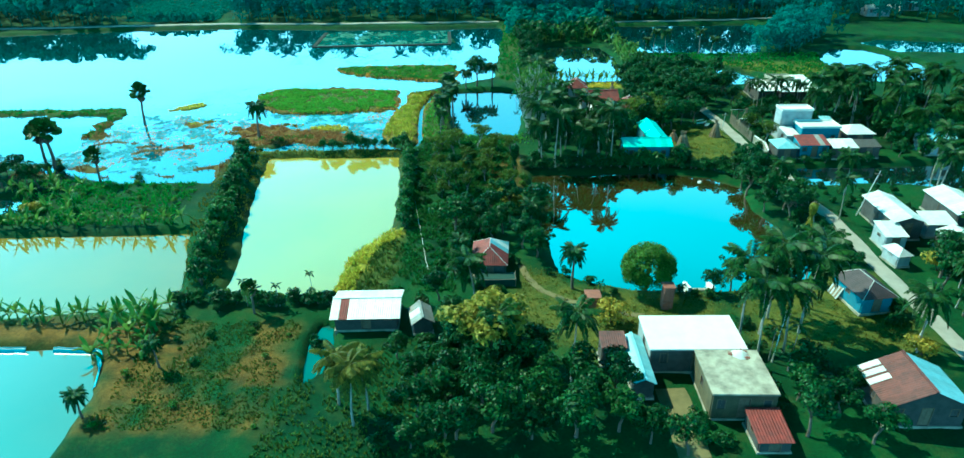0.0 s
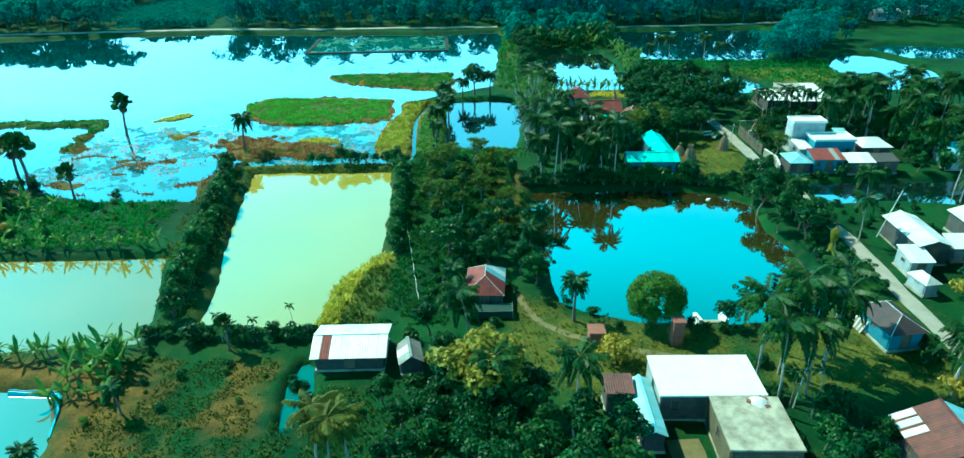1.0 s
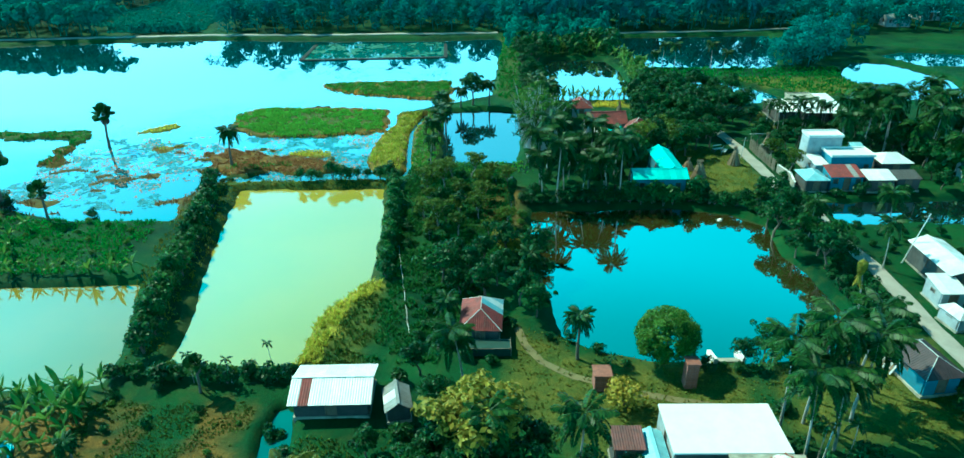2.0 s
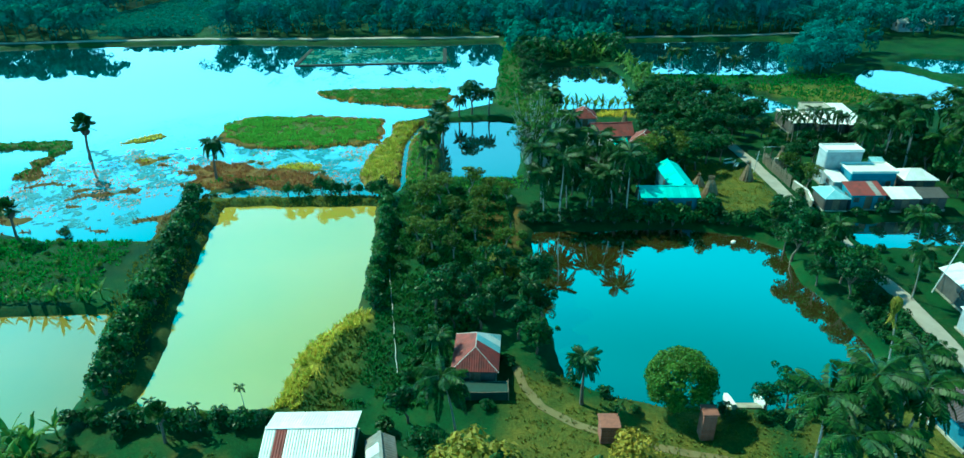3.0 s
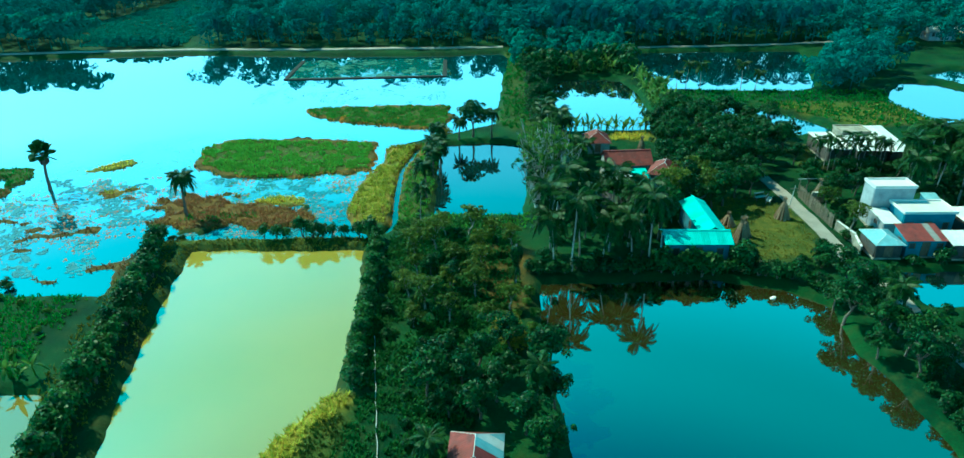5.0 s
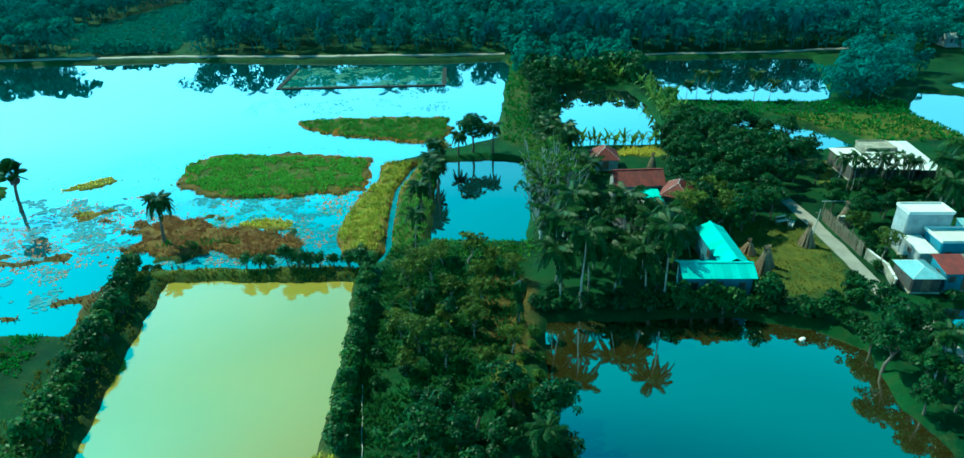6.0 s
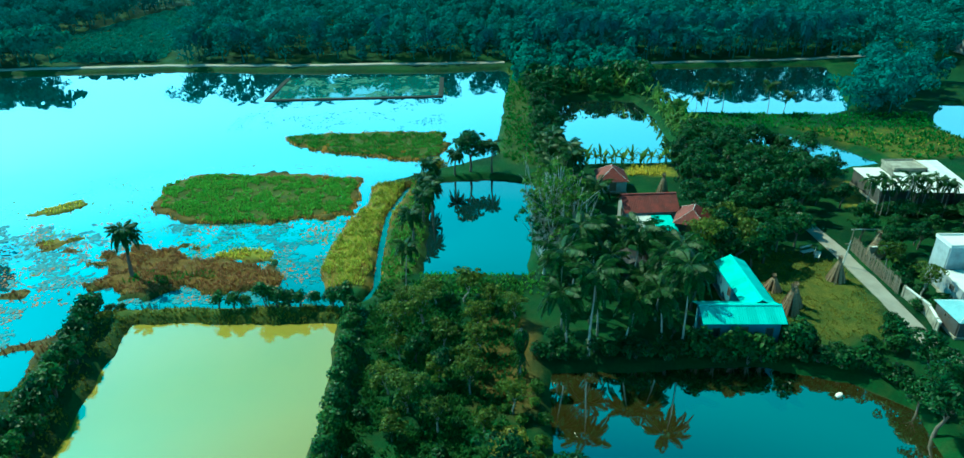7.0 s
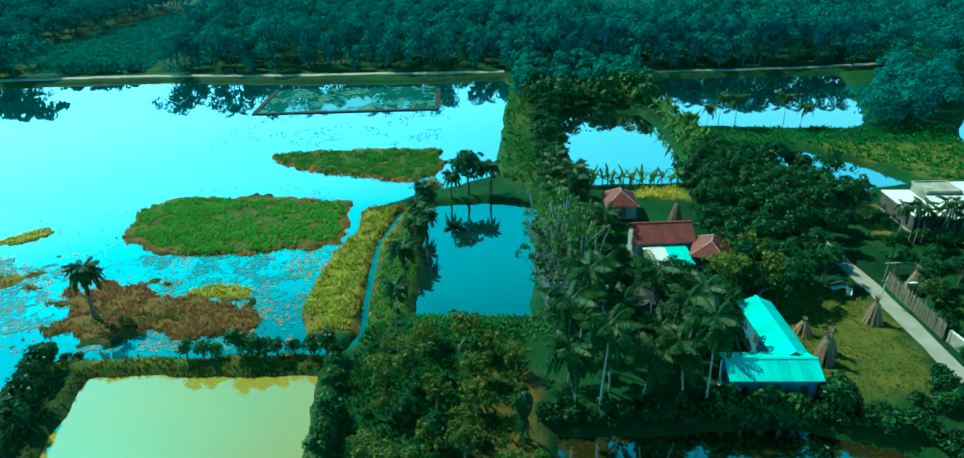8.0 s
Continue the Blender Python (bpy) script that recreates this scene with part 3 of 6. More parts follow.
def palm_builder(seed, h, bend, fronds, length, mat=None, bark=None, stem=0.14, nuts=True, ball=False, leaflets=24, slim=1.0):
    def build():
        rng = np.random.RandomState(seed)
        ob = empty("palm")
        path = [(bend * (k / 6) ** 1.6, 0.12 * math.sin(k), -0.4 + (h + 0.4) * k / 6) for k in range(7)]
        piece("trunk", joined("trunk", [tube(path, [stem * (1.5 - 0.2 * k) if k < 3 else stem * (1 - 0.04 * k) for k in range(7)], 7)], bark or BARK_PALE), ob)
        leaves = [frond_mesh(seed * 7 + k, length, d, l, leaflets, w * 1.15 * slim, mat, 0.75) for k, (d, l, w) in enumerate(((0.55, 0.75, 0.5), (0.75, 0.45, 0.55), (0.95, 0.15, 0.5), (0.9, -0.25, 0.45)))]
        for k in range(fronds):
            tier = min(3, int(4 * (k / fronds) * (1.0 if ball else 0.92)))
            turn = 137.5 * k + rng.uniform(-12, 12)
            m = pose(path[-1][0], path[-1][1], h - 0.05, 0, 0, turn) @ Matrix.Scale(rng.uniform(0.85, 1.1), 4)
            piece("frond", leaves[tier], ob, m)
        if nuts:
            balls = []
            for k in range(7):
                bm = bmesh.new()
                bmesh.ops.create_icosphere(bm, subdivisions=1, radius=0.15)
                a = k * 0.9
                balls.append(([tuple(q.co + Vector((path[-1][0] + 0.28 * math.cos(a), 0.28 * math.sin(a), h - 0.35 - 0.08 * (k % 3)))) for q in bm.verts], [tuple(w.index for w in q.verts) for q in bm.faces]))
                bm.free()
            piece("coconuts", joined("coconuts", balls, LEAF_YELLOW), ob, None, "bunch of yellow-green coconuts")
        return ob
    return build


def fan_palm_builder(seed, h, bend, fans=20, r=0.85):
    """A palm with round, pleated fan leaves on long stalks, and a beard of dead ones under the crown."""
    def build():
        rng = np.random.RandomState(seed)
        ob = empty("fan_palm")
        path = [(bend * k / 5, 0.1 * math.sin(2 * k), -0.4 + (h + 0.4) * k / 5) for k in range(6)]
        piece("trunk", joined("trunk", [tube(path, (0.30, 0.22, 0.2, 0.19, 0.19, 0.2), 8)], BARK), ob)
        def fan_leaf(mat, reach, size, cup):
            v, f, spokes = [(reach - 0.1, 0, 0)], [], 26
            for k in range(spokes + 1):
                a = math.pi * (-0.88 + 1.76 * k / spokes)
                rr = size * (1.0 if k % 2 else 0.8) * (0.9 + 0.1 * rng.rand())
                v.append((reach + rr * math.cos(a), rr * math.sin(a), (0.10 if k % 2 else -0.02) * size + cup * rr))
            f = [(0, k, k + 1) for k in range(1, spokes + 1)]
            return joined("fan_leaf", [(v, f), tube(((0, 0, 0), (reach, 0, 0)), (0.04, 0.025), 4)], mat, False)
        green = [fan_leaf(LEAF_PALM, 1.0, r, 0.1), fan_leaf(LEAF_PALM, 1.25, r * 0.95, -0.1)]
        dead = fan_leaf(BARK, 0.7, r * 0.75, 0.0)
        for k in range(fans):
            lift = 85 - 120 * k / fans
            m = pose(path[-1][0], path[-1][1], h, 0, 0, 137.5 * k) @ pose(0, 0, 0, rng.uniform(-40, 40), -lift, 0)
            piece("fan_leaf", green[k % 2], ob, m)
        for k in range(7):
            m = pose(path[-1][0], path[-1][1], h - 0.3, 0, 0, 137.5 * k) @ pose(0, 0, 0, rng.uniform(-30, 30), rng.uniform(62, 80), 0)
            piece("dead_leaf", dead, ob, m, "dead brown hanging fan leaf")
        return ob
    return build


def banana_builder(seed, h, leaves=7):
    def build():
        rng = np.random.RandomState(seed)
        ob = empty("banana_plant")
        piece("stem", joined("stem", [tube(((0, 0, -0.3), (0.03, 0, h * 0.3), (0.05, 0, h * 0.55)), (0.16, 0.13, 0.07), 7)], LEAF_BANANA), ob)
        blades = []
        for s in range(3):
            v, f = [], []
            L, n = h * (0.62 + 0.08 * s), 7
            lift, droop = (1.75, 1.25, 0.7)[s], (0.55, 0.85, 1.0)[s]
            for i in range(n):
                u = i / (n - 1)
                w = 0.30 * math.sin(math.pi * min(0.06 + 0.97 * u, 1)) ** 0.6 + 0.012
                x, z = L * u * 0.8, L * (lift * u - droop * u * u)
                tear = 0.05 * rng.randn()
                v += [(x, w + tear, z - 0.10), (x, 0, z), (x, -w + tear, z - 0.10)]
                if i:
                    k = 3 * i
                    f += [(k - 3, k - 2, k + 1, k), (k - 2, k - 1, k + 2, k + 1)]
            blades.append(joined("leaf", [(v, f)], LEAF_BANANA, False))
        for k in range(leaves):
            m = pose(0.05, 0, h * 0.52, 0, 0, 137.5 * k + rng.uniform(-20, 20)) @ Matrix.Scale(rng.uniform(0.8, 1.1), 4)
            piece("leaf", blades[min(2, int(3 * k / leaves))], ob, m)
        return ob
    return build


def scatter(poly, spacing, seed, keep_out=(), margin=0.0):
    """Random places inside a polygon, at least that far apart."""
    rng = random.Random(seed)
    xs, ys = [p[0] for p in poly], [p[1] for p in poly]
    got, tries = [], int(14 * (max(xs) - min(xs)) * (max(ys) - min(ys)) / spacing ** 2)
    for _ in range(tries):
        x, y = rng.uniform(min(xs), max(xs)), rng.uniform(min(ys), max(ys))
        if all((x - a) ** 2 + (y - b) ** 2 > spacing ** 2 for a, b in got) and inside(x, y, poly, margin) and not any(inside(x, y, q) for q in keep_out):
            got.append((x, y))
    return got


def along(points, step, jitter, seed):
    """Places at even steps along a line, a little off it."""
    rng, got, left = random.Random(seed), [], 0.0
    for (ax, ay), (bx, by) in zip(points, points[1:]):
        d = math.hypot(bx - ax, by - ay)
        while left < d:
            got.append((ax + (bx - ax) * left / d + rng.uniform(-jitter, jitter), ay + (by - ay) * left / d + rng.uniform(-jitter, jitter)))
            left += step
        left -= d
    return got


def ball_tree_builder(seed, h, r):
    """A tree clipped into one dense ball, with an uneven surface."""
    def build():
        rng = np.random.RandomState(seed)
        lobes = [(np.array((0, 0, h - r)), np.array((r, r, r)) * 0.93)]
        for _ in range(60):
            d = unit(rng.normal(size=3))
            d[2] = abs(d[2]) * 1.2 - 0.5
            lobes.append((np.array((0, 0, h - r)) + unit(d) * r * 0.78, np.full(3, r * rng.uniform(0.14, 0.28))))
        v, f = leaf_cloud(rng, lobes, 22000, 0.11, 0.5, 0.6)
        ob = empty("round_tree")
        piece("trunk", joined("trunk", [tube(((0, 0, -0.4), (0.05, 0, h * 0.3), (0, 0.05, h * 0.6)), (0.2, 0.16, 0.1), 8)], BARK), ob)
        piece("crown", array_mesh("crown", v, f, LEAF_BRIGHT), ob)
        return ob
    return build


TREE = Kind("broadleaf_tree", "dense dark-green broadleaf tree on the village land", "tree", "village trees",
            [tree_builder(k, h, s, 1650, LEAF, None, BARK, size=0.27) for k, h, s in ((1, 6.5, 2.6), (2, 7.4, 3.0), (3, 5.8, 2.5), (4, 6.8, 3.2), (5, 8.0, 2.8))], 0.67)
LIGHT_TREE = Kind("slender_tree", "slender light-green tree with an airy crown", "tree", "airy trees",
                  [tree_builder(k, h, s, 800, LEAF_OLIVE, None, BARK_PALE, 7, 0.3, 0.8, size=0.22) for k, h, s in ((11, 4.8, 1.9), (12, 5.6, 2.1), (13, 4.2, 1.7))], 0.80)
YELLOW_TREE = Kind("flowering_tree", "broad tree covered in yellow blossom and green leaves", "tree", "flowering trees",
                   [tree_builder(21, 5.6, 2.6, 1700, LEAF_YELLOW, None, BARK, size=0.24)])
ROUND_TREE = Kind("round_tree", "round bright-green tree clipped like a ball at the pond edge", "tree", "", 
                  [ball_tree_builder(31, 5.4, 2.75)])
BUSH = Kind("bush", "dense rounded green bush", "bush", "bushes", [bush_builder(k, h, r, 420, LEAF) for k, h, r in ((41, 1.8, 1.2), (42, 1.5, 1.3), (43, 2.2, 1.3))], 0.70)
HEDGE = Kind("dyke_tree", "low leafy fruit tree in a row on the pond dyke", "bush", "trees along the pond dyke",
             [bush_builder(k, h, r, 520, LEAF_HEDGE, 0.19) for k, h, r in ((51, 2.6, 1.25), (52, 2.2, 1.3), (53, 2.9, 1.2))])
LIGHT_BUSH = Kind("light_bush", "light green leafy shrub", "bush", "shrubs", [bush_builder(k, h, r, 380, LEAF_LIGHT, 0.18) for k, h, r in ((61, 1.3, 1.0), (62, 1.7, 1.1))], 0.60)
YELLOW_BUSH = Kind("yellow_bush", "rounded yellow-leaved ornamental bush", "bush", "shrubs", [bush_builder(71, 2.2, 1.7, 800, LEAF_YELLOW, 0.17)])
COCONUT = Kind("coconut_palm", "tall coconut palm with a slim bent trunk and drooping fronds", "palm tree", "coconut palms",
               [palm_builder(k, h, b, 23, 3.9) for k, h, b in ((81, 11.4, 1.0), (82, 12.8, 0.5), (83, 10.0, 1.5), (84, 13.6, 0.8))], 0.65)
YELLOW_PALM = Kind("yellowing_palm", "coconut palm with yellowing drooping fronds", "palm tree", "coconut palms",
                  [palm_builder(k, h, b, 19, 3.4, LEAF_YELLOWING) for k, h, b in ((86, 9.2, 0.9), (87, 8.2, 0.5))], 0.65)
DATE = Kind("date_palm", "date palm with a stiff feathery crown and rough trunk", "palm tree", "date palms",
            [palm_builder(k, h, b, 40, 1.95, None, BARK, 0.17, False, True, 26, 0.9) for k, h, b in ((91, 6.0, 0.3), (92, 4.6, 0.2))], 0.92)
ARECA = Kind("areca_palm", "very slim straight betel palm with a small crown", "palm tree", "betel palms",
             [palm_builder(k, h, 0.15, 8, 1.5, None, BARK_PALE, 0.07, False) for k, h in ((101, 8.0), (102, 6.8))], 0.60)
BETEL = Kind("betel_palm", "slim betel palm with a full dark crown before the long house", "palm tree", "betel palms",
             [palm_builder(k, h, 0.2, 11, 2.1, None, BARK_PALE, 0.07, False) for k, h in ((103, 7.4), (104, 6.4))], 0.82)
FAN = Kind("fan_palm", "tall palmyra palm with round fan leaves", "palm tree", "palmyra palms", [fan_palm_builder(111, 5.3, 0.5, 22, 0.9), fan_palm_builder(112, 5.6, 0.2, 20, 0.95)])
def drooping_palm_builder(seed, h, bend, mat, fronds=22, length=1.7, stem=1.0):
    """A palm whose old fronds hang down along the stem like a skirt."""
    def build():
        rng = np.random.RandomState(seed)
        ob = empty("drooping_palm")
        path = [(bend * (k / 5) ** 1.5, 0.06 * math.sin(k), -0.4 + (h + 0.4) * k / 5) for k in range(6)]
        piece("trunk", joined("trunk", [tube(path, [stem * q for q in (0.2, 0.16, 0.14, 0.13, 0.12, 0.12)], 7)], BARK_PALE), ob)
        leaves = [frond_mesh(seed + k, length, d, l, 16, 0.5, mat, 0.9) for k, (d, l) in enumerate(((1.7, 0.5), (2.2, 0.2), (2.0, -0.3)))]
        for k in range(fronds):
            turn = pose(path[-1][0], 0, h - 0.1, 0, 0, 137.5 * k) @ pose(0, 0, 0, 0, 28, 0)
            piece("frond", leaves[k % 3], ob, turn @ Matrix.Scale(rng.uniform(0.8, 1.1), 4))
        return ob
    return build


def branchy_tree_builder(seed, h, leaf):
    """Many pale upright limbs with thin tufts of leaf at their ends."""
    def build():
        rng = np.random.RandomState(seed)
        stems, lobes = [tube(((0, 0, -0.4), (0.05, 0, h * 0.2)), (0.16, 0.12), 7)], []
        for k in range(13):
            a, o = 2.4 * k, rng.uniform(0.25, 1.0) * h * 0.26
            end = np.array((math.cos(a) * o, math.sin(a) * o, h * rng.uniform(0.6, 1.0)))
            knee = np.array((end[0] * 0.55, end[1] * 0.55, h * 0.42))
            stems.append(tube(((0.05, 0, h * 0.18), tuple(knee), tuple(end)), (0.09, 0.065, 0.025), 5))
            for _ in range(2):
                lobes.append((end + rng.randn(3) * 0.28, np.full(3, rng.uniform(0.22, 0.42))))
                twig = end + rng.randn(3) * 0.5
                stems.append(tube((tuple(knee + (end - knee) * 0.5), tuple(twig)), (0.04, 0.015), 4))
        v, f = leaf_cloud(rng, lobes, 420, 0.15)
        ob = empty("branchy_tree")
        piece("trunk", joined("trunk", stems, BARK_GREY), ob)
        piece("crown", array_mesh("crown", v, f, leaf), ob)
        return ob
    return build


BRANCHY = Kind("branchy_tree", "sparse tree with many pale upright limbs", "tree", "sparse trees", [branchy_tree_builder(131, 6.0, LEAF_LIGHT), branchy_tree_builder(132, 5.2, LEAF), branchy_tree_builder(133, 6.6, LEAF_LIGHT)], 1.10)
SKIRT = Kind("drooping_palm", "palm with a skirt of dark hanging fronds", "palm tree", "", [drooping_palm_builder(141, 4.6, 0.1, LEAF_PALM)])
SKIRT_YELLOW = Kind("drooping_palm", "slim tall palm with yellowed drooping fronds", "palm tree", "", [drooping_palm_builder(145, 8.9, 1.0, LEAF_YELLOW, 12, 1.2, 0.5)])
BANANA = Kind("banana_plant", "banana plant with broad torn leaves", "banana plant", "banana plants", [banana_builder(k, h) for k, h in ((121, 3.2), (122, 2.7), (123, 3.7))], 0.72)


# ---- builders for buildings ----
TIN_WHITE = plain("tin_white", (0.80, 0.81, 0.80), (0.62, 0.63, 0.62), 1.2, 0.45, 0.0, 0.15, 0.01)
TIN_RUST = plain("tin_rust", (0.24, 0.034, 0.026), (0.11, 0.024, 0.022), 1.6, 0.7, 0.0, 0.3, 0.01)
TIN_BROWN = plain("tin_brown", (0.17, 0.055, 0.046), (0.085, 0.036, 0.036), 1.4, 0.7, 0.0, 0.3, 0.01)
TIN_SLATE = plain("tin_slate", (0.075, 0.050, 0.056), (0.045, 0.034, 0.040), 1.4, 0.7, 0.0, 0.3, 0.01)
TIN_TEAL = plain("tin_teal", (0.05, 0.66, 0.60), (0.04, 0.54, 0.50), 0.7, 0.5, 0.0, 0.1, 0.005)
TIN_BLUE = plain("tin_blue", (0.35, 0.62, 0.70), (0.25, 0.48, 0.56), 1.0, 0.45, 0.0, 0.15, 0.01)
TIN_GREY = plain("tin_grey", (0.30, 0.30, 0.29), (0.17, 0.16, 0.15), 1.5, 0.6, 0.0, 0.3, 0.01)
TIN_DARK = plain("tin_dark", (0.075, 0.07, 0.07), (0.05, 0.045, 0.045), 1.5, 0.7, 0.0, 0.3, 0.01)
CONCRETE_WHITE = plain("concrete_whitewashed", (0.80, 0.79, 0.76), (0.70, 0.69, 0.65), 0.6, 0.85, 0, 0.3, 0.02)
CONCRETE_STAINED = plain("concrete_stained", (0.42, 0.38, 0.30), (0.17, 0.155, 0.12), 0.9, 0.9, 0, 0.4, 0.03)
CONCRETE_ROAD = plain("concrete_road", (0.42, 0.39, 0.34), (0.30, 0.28, 0.24), 0.5, 0.9, 0, 0.4, 0.03)
MUD = plain("dark_mud", (0.020, 0.026, 0.022), (0.012, 0.018, 0.016), 0.8, 0.95, 0, 0.6, 0.05)
DIRT = plain("bare_earth", (0.19, 0.16, 0.06), (0.12, 0.11, 0.04), 0.8, 0.95, 0, 0.6, 0.05)
WALL_BLUE = plain("wall_blue", (0.06, 0.22, 0.32), (0.05, 0.16, 0.24), 1.2, 0.85)
# white walls, greyed and blued in colour for their shaded faces
WALL_WHITE_SHADED = plain("wall_white_shaded", (0.40, 0.43, 0.45), (0.26, 0.28, 0.30), 1.0, 0.85)
WALL_DARK = plain("wall_dark", (0.09, 0.085, 0.08), (0.05, 0.05, 0.05), 1.2, 0.9)
WALL_EARTH = plain("wall_earth", (0.13, 0.11, 0.06), (0.075, 0.07, 0.04), 1.2, 0.9)
BRICK_RED = plain("brick_red", (0.30, 0.12, 0.08), (0.20, 0.08, 0.06), 3.0, 0.9, 0, 0.5, 0.03)
MORTAR = plain("mortar", (0.36, 0.33, 0.30), (0.26, 0.24, 0.22), 3.0, 0.95)
WOOD = plain("wood_grey", (0.20, 0.15, 0.10), (0.12, 0.09, 0.06), 4.0, 0.85)
STRAW = plain("dry_stalks", (0.34, 0.24, 0.14), (0.22, 0.15, 0.09), 6.0, 0.95, 0, 0.6, 0.04)
BAMBOO = plain("bamboo", (0.30, 0.24, 0.17), (0.20, 0.16, 0.12), 5.0, 0.9)
POLE = plain("pole_pale", (0.62, 0.62, 0.60), (0.45, 0.45, 0.43), 3.0, 0.8)


def part(name, bm, mat, parent, label="", m=None):
    """Links a bmesh as one mesh under a thing or a part."""
    me = bpy.data.meshes.new(name)
    bm.to_mesh(me)
    bm.free()
    me.materials.append(mat)
    return piece(name, me, parent, m, label)


def box(bm, x0, x1, y0, y1, z0, z1):
    made = bmesh.ops.create_cube(bm, size=1.0, matrix=Matrix.LocRotScale(((x0 + x1) / 2, (y0 + y1) / 2, (z0 + z1) / 2), None, (x1 - x0, y1 - y0, z1 - z0)))
    return made["verts"]


def one_box(x0, x1, y0, y1, z0, z1, edge=0.0):
    bm = bmesh.new()
    box(bm, x0, x1, y0, y1, z0, z1)
    if edge:
        bmesh.ops.bevel(bm, geom=bm.edges[:], offset=edge, segments=1, affect="EDGES")
    return bm


def clip(poly, k, side):
    """The part of a flat (u, v) polygon on one side of the line u = k."""
    out = []
    for a, b in zip(poly, poly[1:] + poly[:1]):
        ina, inb = side * (a[0] - k) >= 0, side * (b[0] - k) >= 0
        if ina:
            out.append(a)
        if ina != inb:
            s = (k - a[0]) / (b[0] - a[0])
            out.append((k, a[1] + s * (b[1] - a[1])))
    return out


def clad(roof, corners, mat, sheet=0.8, patches=None, name="roof_sheet"):
    """Covers a flat slope with ribbed metal sheets, each a piece of its own; corners[0] to corners[1] is the eave."""
    p = [Vector(c) for c in corners]
    u = (p[1] - p[0]).normalized()
    n = u.cross(p[2] - p[1]).normalized()
    if n.z < 0:
        n = -n
    v = n.cross(u)
    flat = [((c - p[0]).dot(u), (c - p[0]).dot(v)) for c in p]
    lo, hi = min(f[0] for f in flat), max(f[0] for f in flat)
    count = max(1, round((hi - lo) / sheet))
    for k in range(count):
        a, b = lo + (hi - lo) * k / count, lo + (hi - lo) * (k + 1) / count
        strip = clip(clip(flat, a, 1), b - 0.012, -1)
        if len(strip) < 3:
            continue
        bm = bmesh.new()
        ribs = 4
        for r in range(ribs):
            c, d = a + (b - a) * r / ribs, a + (b - a) * (r + 1) / ribs
            cell = clip(clip(strip, c, 1), d, -1)
            if len(cell) < 3:
                continue
            crest = (c + d) / 2
            for half, side in ((clip(cell, crest, -1), 1), (clip(cell, crest, 1), -1)):
                if len(half) >= 3:
                    top = [bm.verts.new(p[0] + u * q[0] + v * q[1] + n * (0.03 if abs(q[0] - crest) < 1e-4 else 0.0)) for q in half]
                    bm.faces.new(top)
                    low = [bm.verts.new(p[0] + u * q[0] + v * q[1] + n * (-0.025)) for q in half]
                    bm.faces.new(low[::-1])
        bmesh.ops.remove_doubles(bm, verts=bm.verts, dist=0.001)
        bmesh.ops.recalc_face_normals(bm, faces=bm.faces)
        part(name, bm, (patches or {}).get(k, mat), roof)


def wall_run(ob, axis, at, a, b, z0, z1, mat, holes=(), thick=0.14):
    """One wall along x or y with openings (from, to, sill, head) that go through it, with their frames and leaves."""
    bm = bmesh.new()
    cuts = sorted({a, b, *[h[0] for h in holes], *[h[1] for h in holes]})
    for c, d in zip(cuts, cuts[1:]):
        spans = [(z0, z1)]
        for h in holes:
            if h[0] <= c + 1e-6 and h[1] >= d - 1e-6:
                spans = [(z0, h[2]), (h[3], z1)]
        for lo, hi in spans:
            if hi - lo > 0.01:
                args = (c, d, at - thick / 2, at + thick / 2) if axis == "x" else (at - thick / 2, at + thick / 2, c, d)
                box(bm, *args, lo, hi)
    bmesh.ops.remove_doubles(bm, verts=bm.verts, dist=0.001)
    wall = part("wall", bm, mat, ob)
    for h in holes:
        def slab(c, d, lo, hi, t):
            return (c, d, at - t, at + t, lo, hi) if axis == "x" else (at - t, at + t, c, d, lo, hi)
        door = h[2] < z0 + 0.35
        bm = bmesh.new()
        for c, d, lo, hi in ((h[0], h[0] + 0.07, h[2], h[3]), (h[1] - 0.07, h[1], h[2], h[3]), (h[0], h[1], h[3] - 0.07, h[3])):
            box(bm, *slab(c + 0.004, d - 0.004, lo + 0.004, hi - 0.004, thick / 2 + 0.015))
        frame_ob = part("door_frame" if door else "window_frame", bm, WOOD, ob)
        bm = bmesh.new()
        middle = (h[0] + h[1]) / 2
        for c, d in ((h[0] + 0.08, middle - 0.01), (middle + 0.01, h[1] - 0.08)):
            box(bm, *slab(c, d, h[2] + 0.02, h[3] - 0.08, 0.02))
        part("door_leaf" if door else "shutter", bm, WOOD if door else TIN_DARK, frame_ob)
    return wall


BUILT = []


